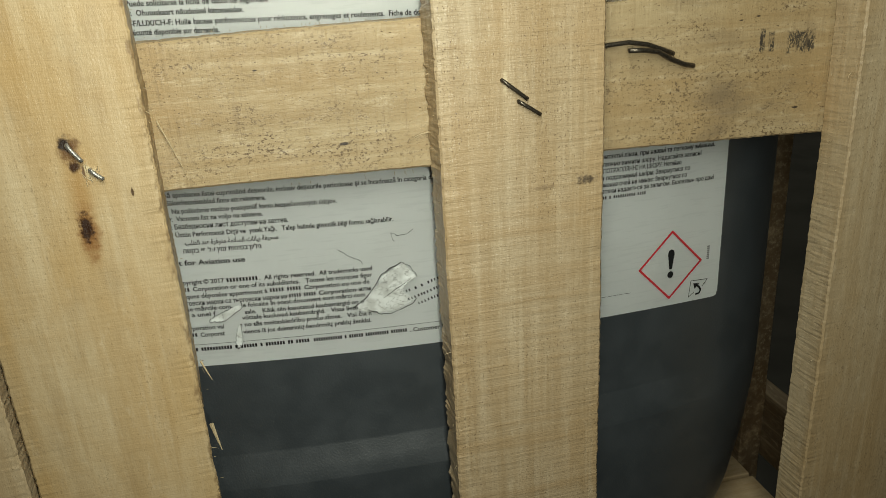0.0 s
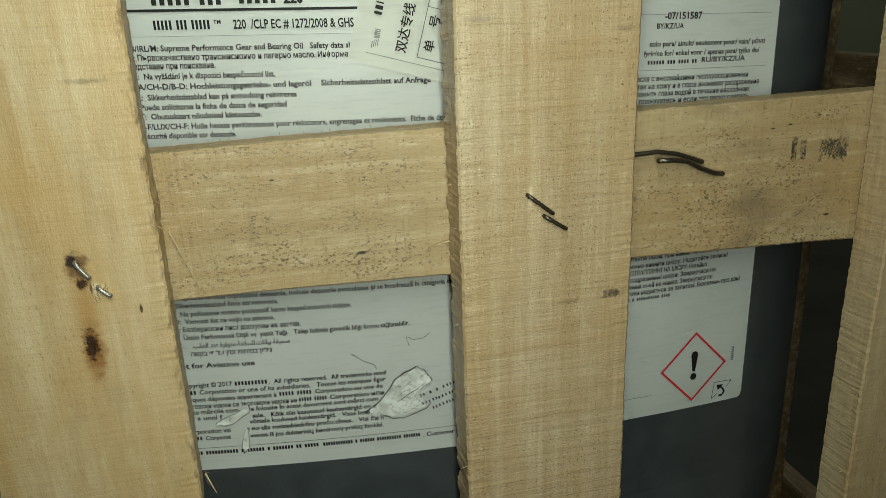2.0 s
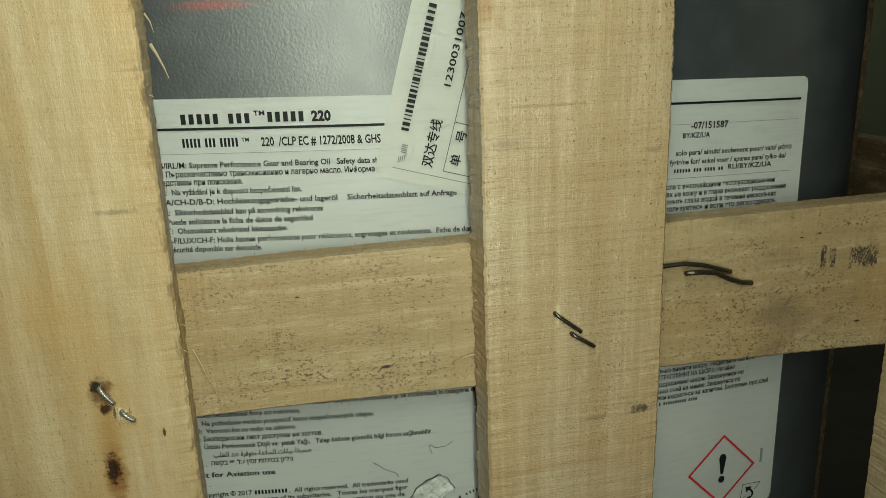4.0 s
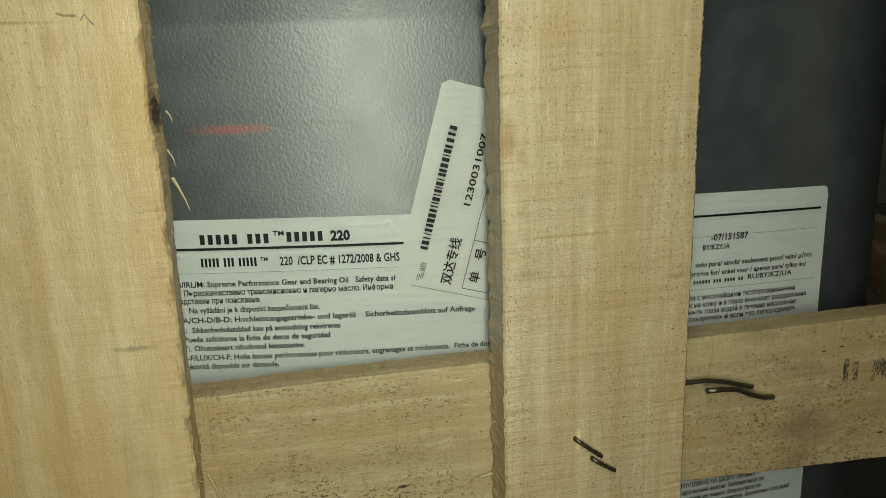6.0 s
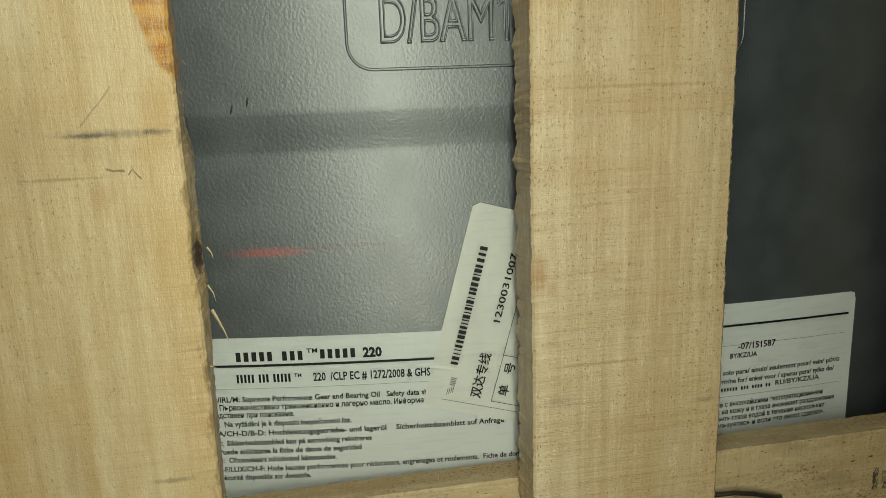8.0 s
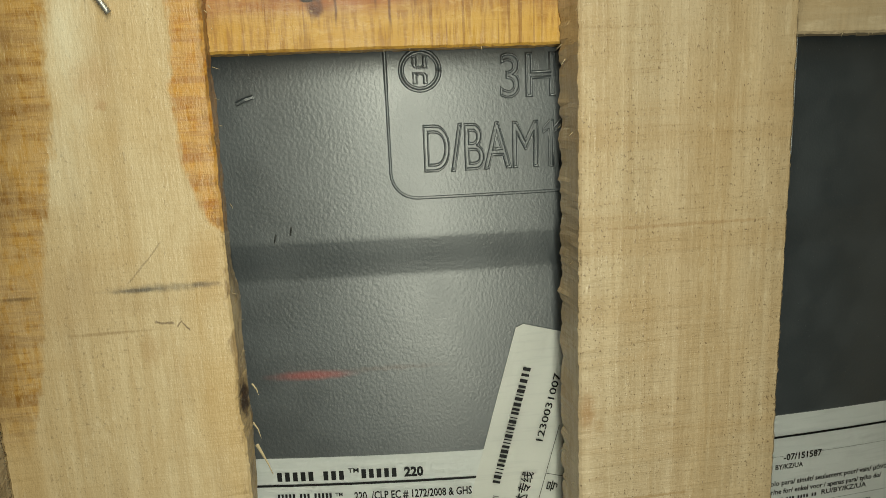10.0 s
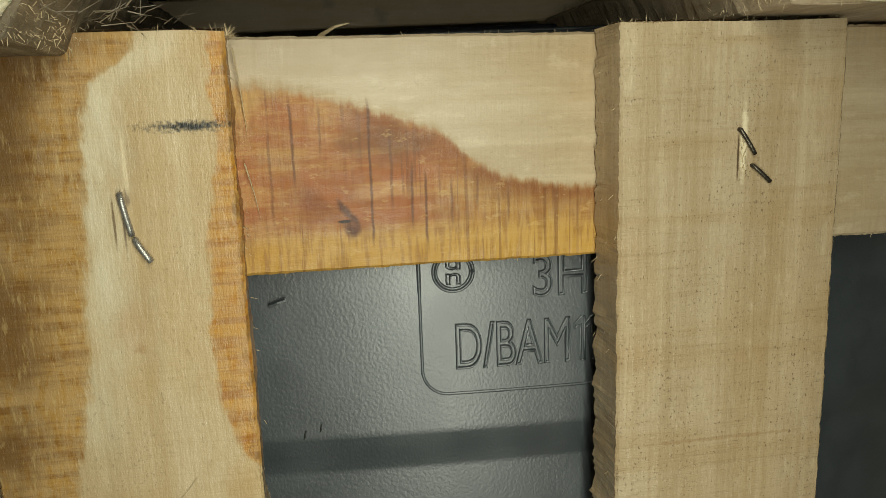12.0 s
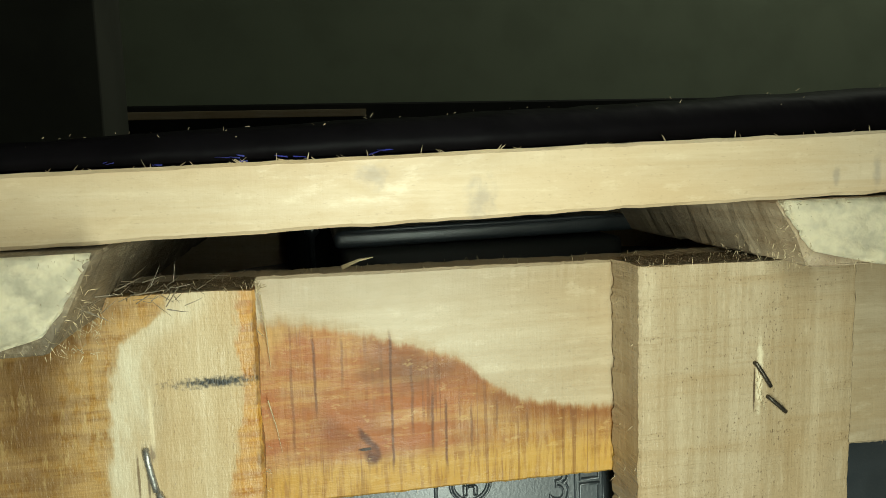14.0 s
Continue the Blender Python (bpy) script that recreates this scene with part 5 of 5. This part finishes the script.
def on_tag(u, v, lift):
    x = TAG0.x + K * (u * math.cos(ANG) + v * math.sin(ANG))
    z = TAG0.y + K * (-u * math.sin(ANG) + v * math.cos(ANG))
    y = min(face(x, z), 0.0315 + 0.6 * (x - CX) ** 2)
    return (x, y - lift, z)


def tag_sheet(w, h, r):
    bm = bmesh.new()
    cols = []
    for i in range(25):
        u = w * i / 24
        cut = r - math.sqrt(max(0.0, r * r - max(0.0, r - u) ** 2)) if u < r else 0.0
        col = []
        for j in range(31):
            v = cut + (h - 2 * cut) * j / 30
            warp = 0.0004 * max(0.0, noise.noise(Vector((u * 0.006, v * 0.006, 2))))
            col.append(bm.verts.new(on_tag(u, v, 0.0007 + warp)))
        cols.append(col)
    for a, b in zip(cols, cols[1:]):
        for j in range(30):
            bm.faces.new((a[j], b[j], b[j + 1], a[j + 1]))
    bmesh.ops.solidify(bm, geom=bm.faces[:], thickness=-0.00012)
    return bm


part("tag_sheet", tag_sheet(420, 591, 14), TAG_PAPER, tag)
TLIFT = 0.0016


def tag_text(text, u, v0, v1, size, material=INK, name="printed_line"):
    """Print that runs up the tag; its foot lies at u."""
    mesh = letters(text, weight=0.012)
    co = vertices(mesh)
    lo, hi = co[:, 0].min(), co[:, 0].max()
    for v, c in zip(mesh.vertices, co):
        v.co = on_tag(u - c[1] * size, v0 + (c[0] - lo) / (hi - lo) * (v1 - v0), TLIFT)
    return finish(name, mesh, material, tag)


def tag_bar(u0, u1, v0, v1, material=INK, name="printed_bar"):
    bm = bmesh.new()
    bm.faces.new([bm.verts.new(on_tag(u, v, TLIFT)) for u, v in ((u0, v0), (u1, v0), (u1, v1), (u0, v1))])
    return part(name, bm, material, tag)


rng = random.Random(12)
v = 138
while v < 476:
    w = rng.choice((3.0, 3.5, 4.5, 7.5, 10.0))
    tag_bar(46, 67, v, v + w, INK, "barcode_bar")
    v += w + rng.choice((4.0, 5.0, 6.0, 8.0))
tag_text("1230031007", 152, 280, 478, 27)
tag_text("双达专线", 151, 54, 187, 36)
tag_text("单", 226, 73, 105, 33)
tag_text("号", 226, 140, 172, 33)
tag_bar(186, 187.5, 52, 335)
tag_bar(186, 300, 51, 52.5)
tag_bar(186, 300, 190, 191.5)
tag_bar(45, 330, 32, 33.5, GREY_INK)
for k in range(4):
    tag_bar(56 + 5 * k, 58 + 5 * k, 48 + 3 * k, 66 + 3 * k, GREY_INK)
for k in range(5):
    tag_bar(58, 74, 78 + 5 * k, 80.5 + 5 * k, GREY_INK)


# ---- staples and wires ----
def staple_leg(a, b, y, rise, radius, parent, material, name="staple_leg"):
    a, b = Vector(a), Vector(b)
    pts = []
    for k in range(7):
        f = k / 6
        p = a.lerp(b, f)
        pts.append((p.x, y - rise * (0.55 + 0.45 * math.sin(math.pi * min(1.0, 0.12 + 0.75 * f))) - 0.0002, p.y))
    pts.insert(0, (a.x - 0.0002, y + 0.002, a.y + 0.0004))
    return part(name, tube(pts, radius, 8), material, parent, "", True)


def staple(ends, y, radius=0.00062, rise=0.0012, material=STEEL, lab="bent steel staple with clenched points in a crate slat"):
    (a, b), (c, d) = ends
    st = thing("staple", (a[0], y, a[1]), lab, "staple", "staples in the crate")
    staple_leg(a, b, y, rise, radius, st, material)
    staple_leg(c, d, y, rise, radius, st, material)
    return st


staple((((-0.1415, 0.2932), (-0.1382, 0.2882)), ((-0.1366, 0.2852), (-0.1334, 0.2822))), 0.0, 0.00068, 0.0009)
staple((((-0.0066, 0.3006), (0.0018, 0.2939)), ((-0.0010, 0.2932), (0.0063, 0.2884))), 0.0, 0.00068, 0.0012, BLACK_STEEL, "dark bent staple with clenched points in a crate slat")
staple((((0.0022, 0.5242), (0.0062, 0.5182)), ((0.0060, 0.5152), (0.0106, 0.5112))), 0.0, 0.00055, 0.0009, BLACK_STEEL, "dark bent staple in a torn split of a crate slat")
staple((((-0.1430, 0.5158), (-0.1413, 0.5068)), ((-0.1408, 0.5056), (-0.1379, 0.5008))), 0.0, 0.00075, 0.0011)


def torn_wood(x, z, wide, tall, count, seed):
    rng = random.Random(seed)
    bm = bmesh.new()
    fibres(bm, [((x + rng.uniform(-wide, wide), -0.0001, z + rng.uniform(-tall, tall)), (rng.uniform(-0.5, 0.5), -0.35, rng.choice((-1, 1)))) for _ in range(count)], rng, 0.0022, 0.00014, 0.4)
    return tagged(part("torn_wood", bm, FUZZ), "torn pale wood fibres round a staple", "fibre", kind="stuff")


torn_wood(-0.1362, 0.2838, 0.0024, 0.0022, 34, 21)
torn_wood(0.0040, 0.5190, 0.0012, 0.0060, 26, 22)


def wire_leg(path, radius, parent):
    return part("staple_leg", tube(path, radius, 9), BLACK_STEEL, parent, "", True)


wire = thing("staple", (0.05, 0.017, 0.305), "long blackened staple bent over on the lower rail", "staple", "staples in the crate")
wire_leg([(0.0310, 0.0155, 0.3060), (0.0376, 0.0150, 0.3073), (0.0450, 0.0140, 0.3078), (0.0520, 0.0138, 0.3066), (0.0580, 0.0145, 0.3045), (0.0635, 0.0160, 0.3025), (0.0650, 0.0185, 0.3018)], 0.00085, wire)
wire_leg([(0.0440, 0.0115, 0.3052), (0.0500, 0.0118, 0.3049), (0.0560, 0.0128, 0.3038), (0.0620, 0.0142, 0.3006), (0.0680, 0.0155, 0.2982), (0.0725, 0.0168, 0.2972), (0.0740, 0.0190, 0.2969)], 0.00092, wire)

# ---- splinters that stand off the slats and rail ----
def splinter(points, width, lab):
    taper = [1.0 - 0.85 * k / (len(points) - 1) for k in range(len(points))]
    bm = tube(points, width, 5, taper)
    return tagged(part("splinter", bm, FUZZ), lab, "splinter", "splinters on the crate")


splinter([(-0.1176, 0.015, 0.3860), (-0.1162, 0.014, 0.3835), (-0.1148, 0.014, 0.3800), (-0.1138, 0.014, 0.3768)], 0.0005, "curled pale splinter peeling off a slat edge")
splinter([(-0.1172, 0.015, 0.4040), (-0.1160, 0.014, 0.4025), (-0.1157, 0.014, 0.4010)], 0.0003, "short pale splinter on a slat edge")
splinter([(-0.1176, 0.012, 0.394), (-0.1164, 0.012, 0.3918), (-0.1158, 0.012, 0.3890)], 0.0003, "thin pale splinter on a slat edge")
splinter([(-0.1180, 0.012, 0.210), (-0.1160, 0.010, 0.206), (-0.1148, 0.009, 0.2035)], 0.0004, "thin pale splinter on a slat edge")
splinter([(-0.1185, 0.012, 0.184), (-0.1170, 0.010, 0.178), (-0.1160, 0.009, 0.174)], 0.0008, "short pale splinter on a slat edge")
splinter([(-0.1178, 0.016, 0.2955), (-0.1150, 0.015, 0.288), (-0.1128, 0.0155, 0.281), (-0.1112, 0.0165, 0.2745)], 0.0003, "long thin wood thread lying on the rail")
splinter([(-0.0290, 0.0155, 0.2830), (-0.0325, 0.0160, 0.2822), (-0.0368, 0.0165, 0.2800)], 0.0003, "thin wood thread at the slat edge")
splinter([(-0.098, 0.024, 0.5505), (-0.094, 0.021, 0.5525), (-0.0905, 0.020, 0.5532)], 0.0006, "loose pale chip on the top rail")
splinter([(-0.1176, 0.0135, 0.5205), (-0.1160, 0.0150, 0.5130), (-0.1150, 0.0162, 0.5060)], 0.00018, "long frayed wood thread at a slat edge")
splinter([(-0.1178, 0.0100, 0.5470), (-0.1171, 0.0130, 0.5380), (-0.1166, 0.0155, 0.5280)], 0.00024, "long frayed wood thread at a slat edge")
bm = bmesh.new()
rng = random.Random(5)
fibres(bm, [((-0.1187 + rng.uniform(-0.001, 0.001), rng.uniform(0.001, 0.008), 0.5490), (0.5, -0.3, 1)) for _ in range(40)], rng, 0.0030, 0.00014, 0.8)
tagged(part("fibre_tuft", bm, FUZZ), "tuft of frayed pale fibre on a slat top", "fibre", kind="stuff")
